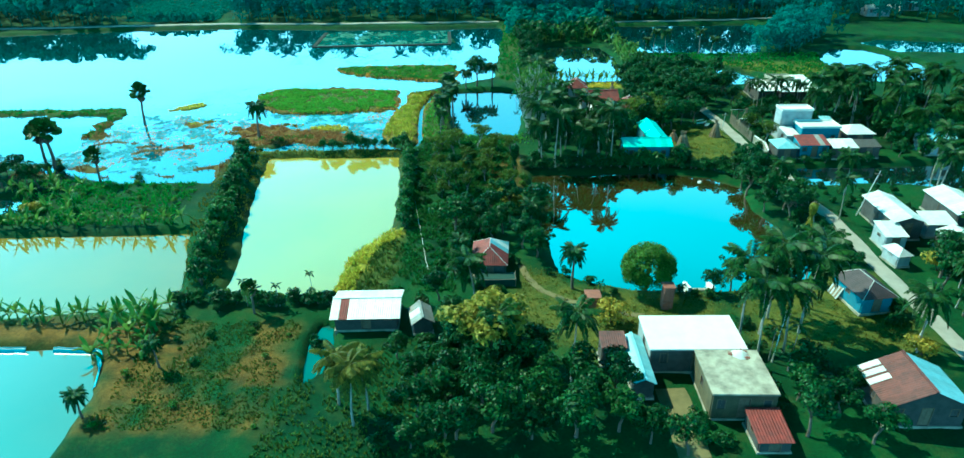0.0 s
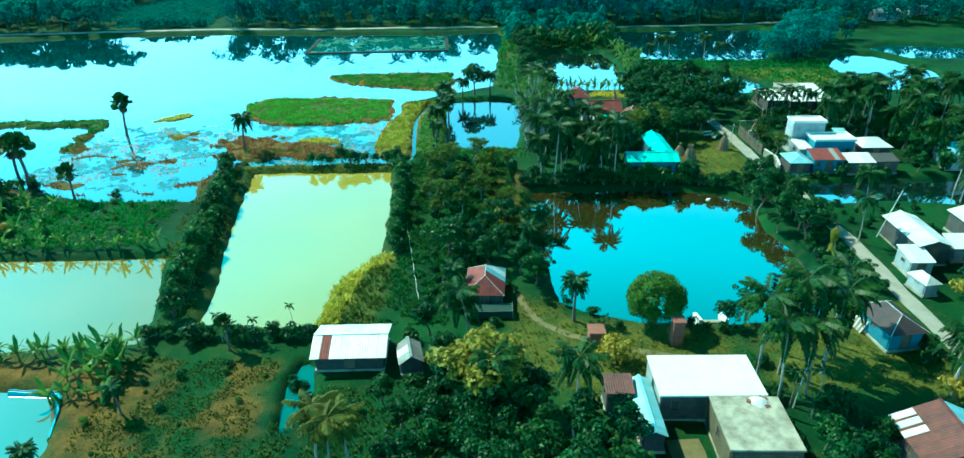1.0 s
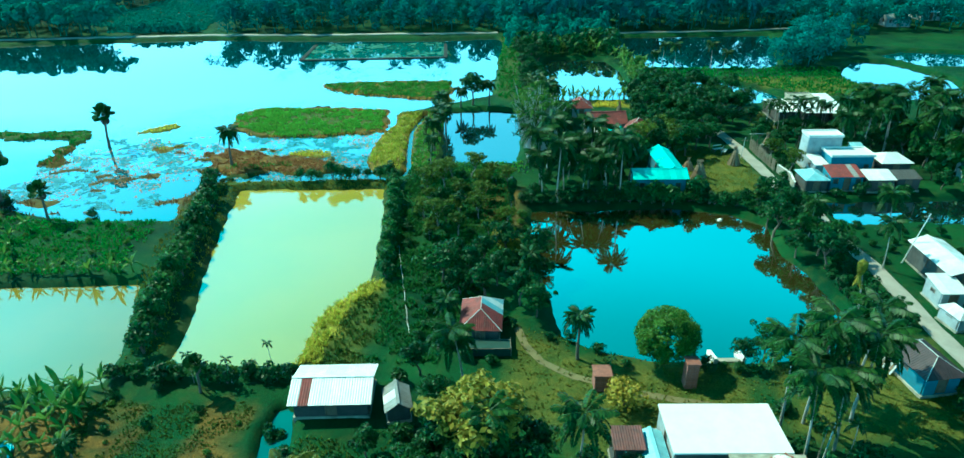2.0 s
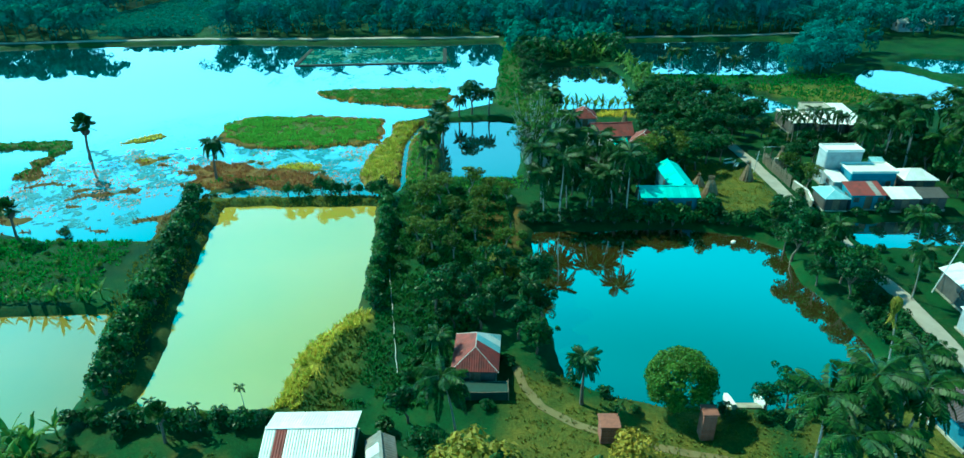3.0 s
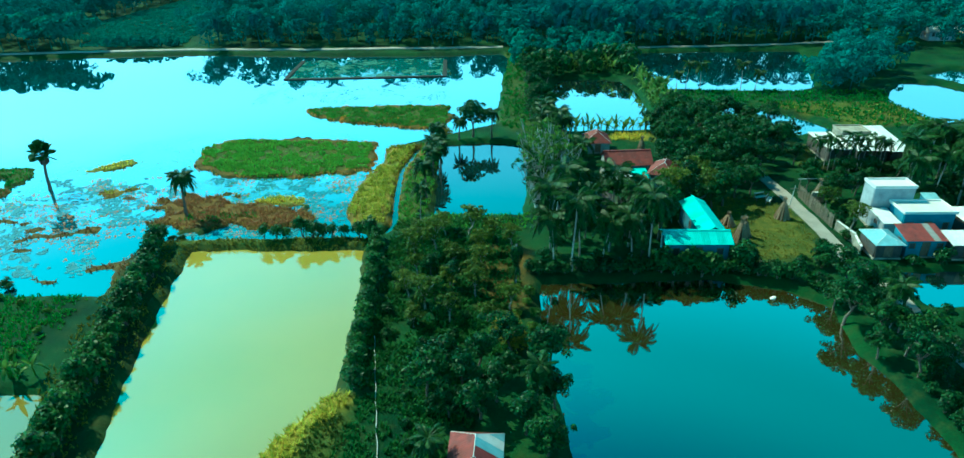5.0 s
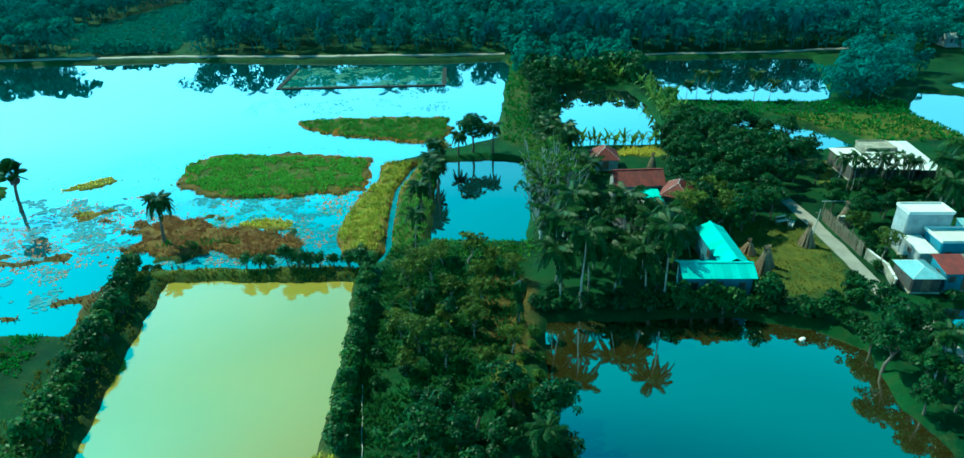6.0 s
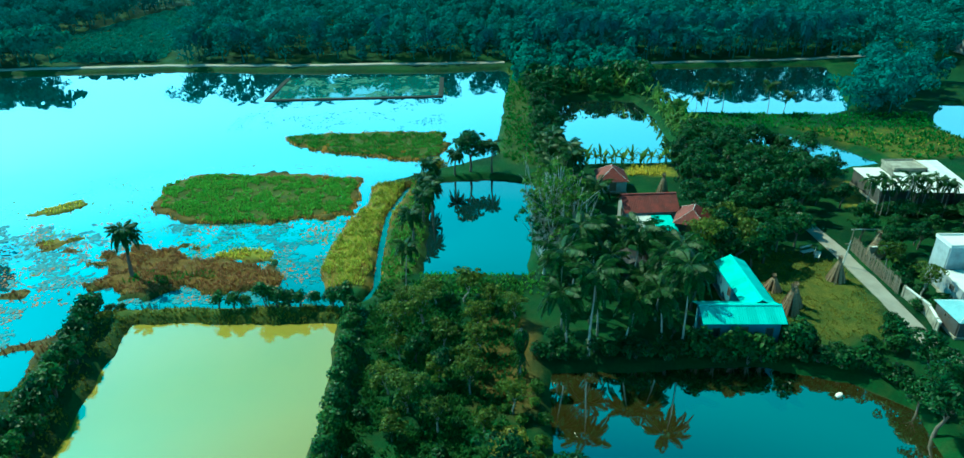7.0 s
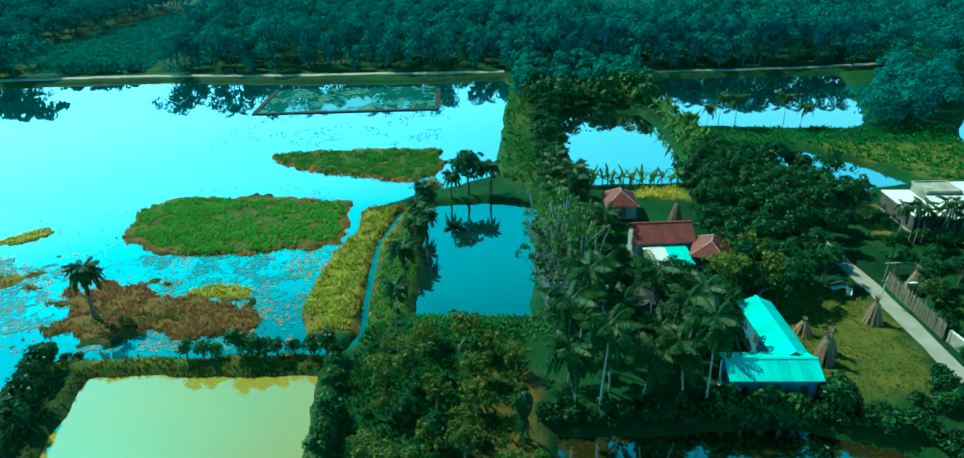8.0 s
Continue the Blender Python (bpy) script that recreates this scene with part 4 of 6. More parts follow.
def house(name, label, x0, x1, y0, y1, eave, ridge, style, roof_mat, wall_mat, turn=0.0, over=0.35, patches=None, front_holes=True, back_mat=None, z=None, side_mat=None, front_mat=None, parapet=True):
    """A small house with walls, openings and a sheet or slab roof. style: x or y (ridge along it), hip, shed (falls to the front), flat."""
    cx, cy = (x0 + x1) / 2, (y0 + y1) / 2
    g = (height(cx, cy) if z is None else z) - 0.05
    ob = empty(name, pose(cx, cy, g, 0, 0, turn))
    tagged(ob, label, "house", "village houses")
    BUILT.append((x0, x1, y0, y1))
    w, d, E, R = (x1 - x0) / 2 - over, (y1 - y0) / 2 - over, eave - g, ridge - g
    W, D = w + over, d + over
    part("plinth", one_box(-w - 0.15, w + 0.15, -d - 0.15, d + 0.15, -0.5, 0.25, 0.02), CONCRETE_STAINED, ob)
    z0, z1 = 0.252, E - 0.03
    head = min(z0 + 1.95, z1 - 0.15)
    front = []
    if front_holes and w > 0.9:
        front.append((-0.45, 0.45, z0 + 0.02, head))
        if w > 1.9:
            front += [(-w * 0.72 - 0.35, -w * 0.72 + 0.35, z0 + 0.9, head - 0.1), (w * 0.72 - 0.35, w * 0.72 + 0.35, z0 + 0.9, head - 0.1)]
    sides = [(-0.35, 0.35, z0 + 0.9, head - 0.1)] if d > 0.8 else []
    wall_run(ob, "x", -d, -w, w, z0, z1, front_mat or wall_mat, front)
    wall_run(ob, "x", d, -w, w, z0, z1, wall_mat)
    wall_run(ob, "y", -w, -d + 0.072, d - 0.072, z0, z1, side_mat or wall_mat, sides)
    wall_run(ob, "y", w, -d + 0.072, d - 0.072, z0, z1, wall_mat, sides)
    if style == "flat":
        slab = part("roof", one_box(-W, W, -D, D, E, E + 0.16, 0.02), roof_mat, ob)
        if not parapet:
            return ob
        bm = bmesh.new()
        for args in ((-W, W, -D, -D + 0.12), (-W, W, D - 0.12, D), (-W, -W + 0.12, -D + 0.122, D - 0.122), (W - 0.12, W, -D + 0.122, D - 0.122)):
            box(bm, *args, E + 0.162, E + 0.34)
        part("parapet", bm, roof_mat, slab)
        return ob
    bm = bmesh.new()
    back = back_mat or roof_mat
    if style == "x":
        box(bm, -W, W, -0.12, 0.12, R + 0.0, R + 0.05)
        roof = part("roof", bm, roof_mat, ob)
        clad(roof, ((-W, -D, E), (W, -D, E), (W, 0, R), (-W, 0, R)), roof_mat, 0.8, patches)
        clad(roof, ((W, D, E), (-W, D, E), (-W, 0, R), (W, 0, R)), back)
        ends = [((-w, -d, z1), (-w, d, z1), (-w, 0, R - 0.08)), ((w, -d, z1), (w, d, z1), (w, 0, R - 0.08))]
    elif style == "y":
        box(bm, -0.12, 0.12, -D, D, R + 0.0, R + 0.05)
        roof = part("roof", bm, roof_mat, ob)
        clad(roof, ((-W, D, E), (-W, -D, E), (0, -D, R), (0, D, R)), roof_mat, 0.8, patches)
        clad(roof, ((W, -D, E), (W, D, E), (0, D, R), (0, -D, R)), back)
        ends = [((-w, -d, z1), (w, -d, z1), (0, -d, R - 0.08)), ((-w, d, z1), (w, d, z1), (0, d, R - 0.08))]
    elif style == "hip":
        k = min(W, D) * 0.8
        a, b = (Vector((-W + k, 0, R)), Vector((W - k, 0, R))) if W >= D else (Vector((0, -D + k, R)), Vector((0, D - k, R)))
        corner = [Vector((-W, -D, E)), Vector((W, -D, E)), Vector((W, D, E)), Vector((-W, D, E))]
        caps = [tube((tuple(p), tuple(q)), (0.03, 0.03), 5) for p, q in ((corner[0], a), (corner[1], b if W >= D else a), (corner[2], b), (corner[3], a if W >= D else b), (a, b))]
        bm.free()
        roof = piece("roof", joined("roof", caps, TIN_WHITE), ob, None, "pale metal ridge capping")
        if W >= D:
            faces = ((corner[0], corner[1], b, a), (corner[1], corner[2], b), (corner[2], corner[3], a, b), (corner[3], corner[0], a))
        else:
            faces = ((corner[0], corner[1], a), (corner[1], corner[2], b, a), (corner[2], corner[3], b), (corner[3], corner[0], a, b))
        for k, face in enumerate(faces):
            clad(roof, face, roof_mat if k != 2 else back, 0.8, patches if k == 1 else None)
        ends = []
    else:
        box(bm, -W, W, D - 0.05, D + 0.05, R - 0.12, R - 0.03)
        roof = part("roof", bm, WOOD, ob)
        clad(roof, ((-W, -D, E), (W, -D, E), (W, D, R), (-W, D, R)), roof_mat, 0.8, patches)
        ends = [((-w, -d, z1), (-w, d, z1), (-w, d, R - 0.1)), ((w, -d, z1), (w, d, z1), (w, d, R - 0.1)), ]
        wall_run(ob, "x", d + 0.01, -w, w, z1, R - 0.1, wall_mat)
    for tri in ends:
        bm = bmesh.new()
        axis = Vector((0.07, 0, 0)) if abs(tri[0][0] - tri[1][0]) < 1e-6 else Vector((0, 0.07, 0))
        f = [bm.verts.new(Vector(q) - axis) for q in tri]
        h = [bm.verts.new(Vector(q) + axis) for q in tri]
        bm.faces.new(f)
        bm.faces.new(h[::-1])
        for k in range(3):
            bm.faces.new((f[k], h[k], h[(k + 1) % 3], f[(k + 1) % 3]))
        bmesh.ops.recalc_face_normals(bm, faces=bm.faces)
        part("gable", bm, wall_mat, ob)
    return ob


# ---- roads and paths ----
def strip(name, line, width, mat, label, lift=0.05, step=2.0, thick=0.25, slabs=False):
    """A road slab that follows the land, a thin step above it."""
    pts = []
    for (ax, ay), (bx, by) in zip(line, line[1:]):
        n = max(1, round(math.hypot(bx - ax, by - ay) / step))
        pts += [(ax + (bx - ax) * k / n, ay + (by - ay) * k / n) for k in range(n)]
    pts.append(line[-1])
    v, f = [], []
    for k, (x, y) in enumerate(pts):
        ax, ay = pts[max(k - 1, 0)]
        bx, by = pts[min(k + 1, len(pts) - 1)]
        d = Vector((bx - ax, by - ay)).normalized() * width / 2 * (1 + 0.06 * math.sin(1.7 * k))
        z = max(height(x, y), height(x - d.y, y + d.x), height(x + d.y, y - d.x), 0.3) + lift
        v += [(x - d.y, y + d.x, z), (x + d.y, y - d.x, z), (x - d.y, y + d.x, z - thick), (x + d.y, y - d.x, z - thick)]
        if k:
            i = 4 * k
            f += [(i - 4, i, i + 1, i - 3), (i - 4, i - 2, i + 2, i), (i - 3, i + 1, i + 3, i - 1)]
    me = bpy.data.meshes.new(name)
    me.from_pydata(v, [], f)
    me.materials.append(mat)
    return tagged(new(name, me), label, "road", kind="structure")


strip("road", [(41.4, 30), (41.5, 53), (41.4, 62), (41.6, 73), (41.0, 79), (41.2, 88), (39.9, 92), (39.7, 100), (39.5, 108), (38.6, 116), (38.2, 124)], 1.7, CONCRETE_ROAD, "narrow pale concrete village road")
strip("road", [(-150, 193), (-106, 196.4), (-73.4, 198.8), (-38.8, 198.0), (4.3, 199.4)], 1.7, CONCRETE_ROAD, "straight pale road on the far dyke", 0.15)
strip("road", [(30, 198), (55, 198.6), (74, 200.6), (88, 203)], 1.5, CONCRETE_ROAD, "pale road behind the far pond", 0.1)
strip("path", [(4.0, 62), (4.6, 59.5), (5.9, 57.2), (8.4, 55.2), (12, 53.5), (17, 52.2), (21, 51)], 0.7, DIRT, "trodden earth path across the yard", 0.02, 1.0, 0.2)
strip("path", [(15.0, 42.4), (15.2, 39), (15.0, 34)], 2.4, DIRT, "trodden earth beside the house", 0.02, 1.0, 0.2)

strip("bund", [(-42.6, 188), (-42.3, 171), (-8.5, 173.2), (-9.3, 188)], 0.9, MUD, "low dark mud bund round the flooded plot", -0.12, 2.0, 1.1)


# ---- houses ----
house("tin_house", "white tin-roofed house beside the fish pond", -13.7, -7.4, 50.1, 54.9, 2.15, 2.9, "x", TIN_WHITE, WALL_DARK, 1.5, 0.4, {1: TIN_RUST})
house("tin_hut", "small weathered grey tin hut under trees", -6.6, -4.5, 49.8, 52.6, 1.8, 2.5, "y", TIN_GREY, WALL_DARK, 12, 0.25, {1: TIN_WHITE}, False)
house("red_hip_hut", "small hut with a rusty red hipped tin roof", -1.1, 2.7, 59.4, 64.4, 2.2, 3.5, "hip", TIN_RUST, WALL_DARK, -3, 0.35, {3: TIN_BLUE, 4: TIN_WHITE, 5: TIN_BLUE})
# front wall coloured dark to paint in the shade of the verandah
house("concrete_house", "whitewashed concrete house with a flat roof", 13.6, 21.5, 44.3, 49.1, 2.95, 3.1, "flat", CONCRETE_WHITE, WALL_WHITE_SHADED, 0, 0.15, front_mat=WALL_DARK, parapet=False)
house("concrete_wing", "stained concrete wing with a flat roof", 17.1, 22.1, 38.9, 44.25, 2.93, 3.1, "flat", CONCRETE_STAINED, WALL_EARTH, -1, 0.12, parapet=False)
house("tin_annex", "pale tin lean-to beside the concrete house", 11.7, 13.5, 41.0, 47.2, 2.3, 2.7, "y", TIN_BLUE, WALL_DARK, 0, 0.2)
house("brown_tin_hut", "small hut with a brown tin roof", 9.8, 12.0, 45.0, 47.0, 2.7, 3.0, "shed", TIN_BROWN, WALL_DARK, 0, 0.15)
house("red_tin_hut", "low hut with a rusty red tin roof", 19.4, 22.0, 35.4, 38.6, 1.7, 2.1, "shed", TIN_RUST, WALL_DARK, 0, 0.2)
gable_house = house("red_gable_house", "house with a brown tin slope and a pale tin slope", 29.4, 35.8, 37.7, 42.6, 2.7, 4.2, "y", TIN_BROWN, WALL_DARK, -1, 0.4, None, True, TIN_BLUE)
gable_roof = [c for c in gable_house.children if c.name.startswith("roof")][0]
for a, b in ((2.35, 1.75), (1.55, 0.95), (0.7, 0.1)):      # white sheets patched over the lower half of the brown slope
    clad(gable_roof, ((-3.24, a, 2.22), (-3.24, b, 2.22), (-1.75, b, 2.92), (-1.75, a, 2.92)), TIN_WHITE, 0.7)
house("blue_house", "blue-walled house with a brown hipped roof", 34.4, 38.0, 52.4, 57.4, 2.5, 3.6, "hip", TIN_SLATE, WALL_BLUE, 8, 0.35)
house("white_shed", "long shed with a white tin roof by the road", 45.3, 49.0, 66.8, 74.2, 3.0, 3.6, "y", TIN_WHITE, WALL_DARK, 0, 0.3)
house("white_shed", "low shed with a white tin roof", 43.4, 46.0, 64.6, 67.6, 2.4, 2.9, "shed", TIN_WHITE, WALL_WHITE_SHADED, 0, 0.2)
house("white_hut", "small white tin hut beside the road", 42.6, 44.4, 61.0, 63.6, 2.0, 2.6, "hip", TIN_WHITE, WALL_WHITE_SHADED, 10, 0.2)
house("white_shed", "large white tin-roofed shed among palms", 53.4, 57.8, 68.6, 75.6, 3.0, 3.7, "y", TIN_WHITE, WALL_DARK, 0, 0.3)
house("white_shed", "low white tin shed between two larger ones", 49.5, 52.9, 67.4, 70.0, 2.4, 2.9, "shed", TIN_WHITE, WALL_WHITE_SHADED, 0, 0.2)
house("white_shed", "pale tin-roofed shed under trees", 49.6, 53.0, 61.6, 66.2, 2.5, 3.1, "y", TIN_WHITE, WALL_DARK, 0, 0.2)
house("white_villa", "white upper room of a concrete house with a flat roof", 45.5, 50.3, 100.05, 102.6, 5.2, 5.4, "flat", CONCRETE_WHITE, WALL_WHITE_SHADED, 0, 0.12)
house("white_villa_wing", "concrete house with a flat white terrace roof", 47.4, 53.3, 96.6, 99.98, 3.6, 3.8, "flat", CONCRETE_WHITE, WALL_BLUE, 0, 0.2)
house("white_lean_to", "low pale lean-to beside the concrete house", 45.3, 47.3, 96.4, 99.9, 2.6, 2.9, "shed", TIN_WHITE, WALL_WHITE_SHADED, 0, 0.15)
house("pale_tin_house", "house with a ribbed pale tin hipped roof", 42.2, 45.4, 91.8, 95.6, 2.3, 3.0, "hip", TIN_BLUE, WALL_DARK, 0, 0.25)
house("rusty_house", "blue-walled house with a rusty tin roof", 45.6, 50.0, 92.2, 95.2, 2.6, 3.2, "shed", TIN_RUST, WALL_BLUE, 0, 0.2, {4: TIN_GREY})
house("white_tin_house", "low house with a white tin roof by the pond", 50.1, 53.8, 91.6, 94.2, 2.4, 2.9, "shed", TIN_WHITE, WALL_DARK, 0, 0.2)
house("dark_tin_house", "low house with a dark tin roof by the pond", 53.9, 57.2, 91.9, 94.2, 2.4, 2.8, "shed", TIN_DARK, WALL_DARK, 0, 0.2)
house("white_tin_house", "house with a bright white tin roof", 54.4, 58.8, 96.8, 100.8, 2.6, 3.5, "hip", TIN_WHITE, WALL_DARK, 0, 0.3)
house("blue_hut", "small hut with pale blue walls behind the terrace", 52.4, 54.2, 101.0, 102.6, 3.2, 3.6, "shed", TIN_BLUE, WALL_BLUE, 0, 0.12)
house("long_white_house", "long house with a white tin roof behind betel palms", 57.5, 60.4, 118.3, 127.6, 2.9, 3.6, "shed", TIN_WHITE, WALL_DARK, 0, 0.3)
house("white_tin_house", "white tin-roofed front of a long house", 52.9, 57.45, 118.6, 124.0, 2.9, 3.35, "shed", TIN_WHITE, WALL_DARK, 0, 0.2)
house("grey_roof_room", "grey concrete upper room with a walled flat roof", 53.1, 57.3, 124.2, 127.5, 3.5, 3.8, "flat", CONCRETE_STAINED, CONCRETE_STAINED, 0, 0.12)
house("white_flat_house", "low whitewashed house with a flat roof", 49.4, 52.8, 119.6, 127.0, 2.7, 2.9, "flat", CONCRETE_WHITE, WALL_DARK, 0, 0.15, parapet=False)
house("teal_house", "house with a bright teal tin roof", 19.8, 26.9, 90.4, 94.0, 3.2, 3.95, "x", TIN_TEAL, WALL_BLUE, 0, 0.4)
house("teal_wing", "rear wing with a teal tin roof", 23.9, 26.9, 93.0, 101.3, 3.2, 3.9, "y", TIN_TEAL, WALL_BLUE, 2, 0.3)
house("rust_house", "long house with a rust-red tin roof", 16.8, 23.3, 113.0, 117.4, 3.0, 4.4, "x", TIN_RUST, WALL_WHITE_SHADED, 4, 0.35)
house("rust_wing", "wing with a rust-red tin gable roof", 22.6, 26.4, 109.6, 114.2, 2.9, 4.2, "hip", TIN_RUST, WALL_DARK, -22, 0.3)
house("teal_awning_house", "low house with a teal and white tin roof", 17.8, 22.4, 109.6, 112.8, 2.3, 2.7, "shed", TIN_TEAL, WALL_WHITE_SHADED, 4, 0.2, {0: TIN_WHITE, 1: TIN_WHITE, 2: TIN_WHITE})
house("rust_hut", "small hut with a rusty hipped roof and white skirt", 15.5, 19.5, 123.8, 128.0, 2.3, 3.7, "hip", TIN_RUST, WALL_WHITE_SHADED, 0, 0.3)
house("blue_tin_hut", "small hut under a pale blue tin roof", 12.5, 14.7, 107.8, 110.8, 2.2, 2.8, "y", TIN_BLUE, WALL_WHITE_SHADED, 15, 0.2)
for x, y, w, mat, words in ((17.3, 207, 3.5, TIN_WHITE, "far white tin house in front of the woods"), (33.8, 213, 5, TIN_WHITE, "far white-roofed house among palms"), (114, 205, 7, TIN_WHITE, "far white house beyond the ponds"), (128, 214, 6, TIN_BLUE, "far pale house beyond the ponds"), (66.5, 95, 4.5, TIN_BLUE, "pale tin house behind the village pond")):
    house("far_house", words, x - w / 2, x + w / 2, y - 2.2, y + 2.2, 3.0, 4.0, "x", mat, WALL_WHITE_SHADED, 0, 0.3)


# ---- small things about the village ----
def stalk_stack(x, y, h, label):
    """Jute stalks leaned together in a cone, tied near the top."""
    rng = random.Random(int(x * 10))
    ob = tagged(empty("stalk_stack", pose(x, y, height(x, y) - 0.05)), label, "haystack", "stalk stacks")
    shapes = []
    for k in range(4):
        r, tip = 0.6 + 0.11 * k, 0.08 + 0.07 * k
        shapes.append(joined("stalk", [tube(((r, 0, 0), (0.22, 0.03 * k, h * 0.72), (-tip, 0.1 * (k - 1.5), h * (0.9 + 0.04 * k))), (0.11, 0.08, 0.03), 4)], STRAW, False))
    for k in range(40):
        piece("stalk", shapes[k % 4], ob, pose(0, 0, 0, 0, 0, 137.5 * k + rng.uniform(-8, 8)))
    piece("tie", joined("tie", [tube([(0.3 * math.cos(q), 0.3 * math.sin(q), h * 0.7) for q in [k * 0.785 for k in range(9)]], [0.04] * 9, 5)], BAMBOO), ob)
    return ob


for x, y, h in ((36.5, 102.0, 2.7), (29.6, 96.2, 2.9), (30.4, 97.4, 2.4), (29.5, 100.2, 1.6), (23.8, 123.4, 2.9), (42.9, 107.2, 2.8)):
    stalk_stack(x, y, h, "conical stack of dry brown jute stalks on grass")


def bamboo_fence(line, h, label):
    ob = tagged(empty("bamboo_fence"), label, "fence")
    v0, rails = Vector(line[0]), []
    slat = joined("slat", [tube(((0, 0, -0.2), (0, 0, h)), (0.045, 0.04), 4)], BAMBOO, False)
    for x, y in along(line, 0.16, 0.02, 5):
        piece("slat", slat, ob, pose(x, y, height(x, y), random.uniform(-3, 3), random.uniform(-3, 3), 0) @ Matrix.Scale(random.uniform(0.9, 1.05), 4))
    for level in (0.35, 0.8):
        piece("rail", joined("rail", [tube([(x + 0.05, y, height(x, y) + h * level) for x, y in line], [0.035] * len(line), 5)], BAMBOO), ob)
    return ob


bamboo_fence([(40.9, 108.2), (41.0, 104), (41.2, 99.2)], 1.7, "weathered brown bamboo screen fence along the road")


def pole(x, y, h, lean, label):
    ob = tagged(empty("utility_pole", pose(x, y, height(x, y) - 0.3, 0, lean, 0)), label, "pole", "poles")
    piece("shaft", joined("shaft", [tube(((0, 0, 0), (0, 0, h * 0.5), (0, 0, h)), (0.065, 0.055, 0.045), 8)], POLE), ob)
    part("crossarm", one_box(-0.45, 0.45, -0.05, 0.05, h - 0.5, h - 0.4, 0.01), WOOD, ob)
    return ob


pole(44.8, 73.4, 6.2, 14, "pale leaning concrete pole beside the road")
pole(38.5, 104.9, 3.4, 4, "short pale pole at the road edge")
pole(37.6, 48.0, 3.2, 9, "thin pale pole on the grass")
pole(24.4, 45.8, 5.6, 3, "thin pale pole beside trees")


def brick_pillar(x, y, w, h, label, cap=True):
    """A square brick pier with proud courses and a weathered cap."""
    ob = tagged(empty("brick_pillar", pose(x, y, height(x, y) - 0.05)), label, "pillar", "brick piers")
    part("core", one_box(-w / 2 + 0.02, w / 2 - 0.02, -w / 2 + 0.02, w / 2 - 0.02, -0.2, h), MORTAR, ob)
    course = one_box(-w / 2, w / 2, -w / 2, w / 2, 0, 0.14, 0.012)
    me = bpy.data.meshes.new("course")
    course.to_mesh(me)
    course.free()
    me.materials.append(BRICK_RED)
    for k in range(int(h / 0.16)):
        piece("course", me, ob, pose(0, 0, 0.16 * k, 0, 0, 0))
    if cap:
        part("cap", one_box(-w / 2 - 0.1, w / 2 + 0.1, -w / 2 - 0.1, w / 2 + 0.1, h, h + 0.14, 0.03), BRICK_RED, ob)
    return ob


brick_pillar(17.5, 54.2, 0.95, 2.4, "red brick pier with a projecting cap by the pond")
brick_pillar(10.4, 53.9, 1.3, 1.5, "low red brick pier under a small tree")


def pond_stairs(x0, x1, y0, y1, label):
    """White side walls and steps that go down into the pond."""
    ob = tagged(empty("pond_stairs"), label, "steps")
    for x in (x0, x1):
        bm = bmesh.new()
        low, high = 0.28, 0.75
        ring = [(x - 0.16, y0, high), (x + 0.16, y0, high), (x + 0.16, y1, low), (x - 0.16, y1, low)]
        top = [bm.verts.new(p) for p in ring]
        foot = [bm.verts.new((p[0], p[1], -0.6)) for p in ring]
        bm.faces.new(top)
        bm.faces.new(foot[::-1])
        for k in range(4):
            bm.faces.new((top[k], foot[k], foot[(k + 1) % 4], top[(k + 1) % 4]))
        bmesh.ops.recalc_face_normals(bm, faces=bm.faces)
        part("side_wall", bm, CONCRETE_WHITE, ob)
    for k in range(5):
        part("step", one_box(x0 + 0.23, x1 - 0.23, y0 + 0.32 * k, y0 + 0.32 * (k + 1) - 0.01, -0.6, 0.45 - 0.17 * k, 0.01), CONCRETE_STAINED, ob)
    return ob


pond_stairs(20.6, 23.0, 57.3, 59.2, "bathing steps with white side walls at the pond")
house("dark_tin_house", "low shed with a dark tin roof among palms", 14.2, 17.6, 101.6, 104.6, 2.3, 3.0, "y", TIN_DARK, WALL_DARK, 8, 0.2)


def boundary_wall(line, h, label):
    """A rendered compound wall with a coping and piers."""
    ob = tagged(empty("boundary_wall"), label, "wall", "compound walls")
    for (ax, ay), (bx, by) in zip(line, line[1:]):
        d, turn = math.hypot(bx - ax, by - ay), math.degrees(math.atan2(by - ay, bx - ax))
        m = pose(ax, ay, height(ax, ay), 0, 0, turn)
        part("panel", one_box(0, d, -0.07, 0.07, -0.4, h, 0.01), CONCRETE_STAINED, ob, "", m)
        part("coping", one_box(-0.05, d + 0.05, -0.12, 0.12, h + 0.002, h + 0.09, 0.015), CONCRETE_WHITE, ob, "pale coping", m)
        for k in range(int(d / 2.2) + 1):
            part("pier", one_box(2.2 * k - 0.12, 2.2 * k + 0.12, -0.13, 0.13, -0.4, h + 0.14, 0.015), CONCRETE_STAINED, ob, "", m)
    return ob


boundary_wall([(41.9, 106.6), (45.0, 106.9)], 1.2, "low stained compound wall with a pale coping")
boundary_wall([(41.5, 98.8), (42.0, 95.6), (41.4, 92.9)], 1.1, "low stained compound wall beside the road")


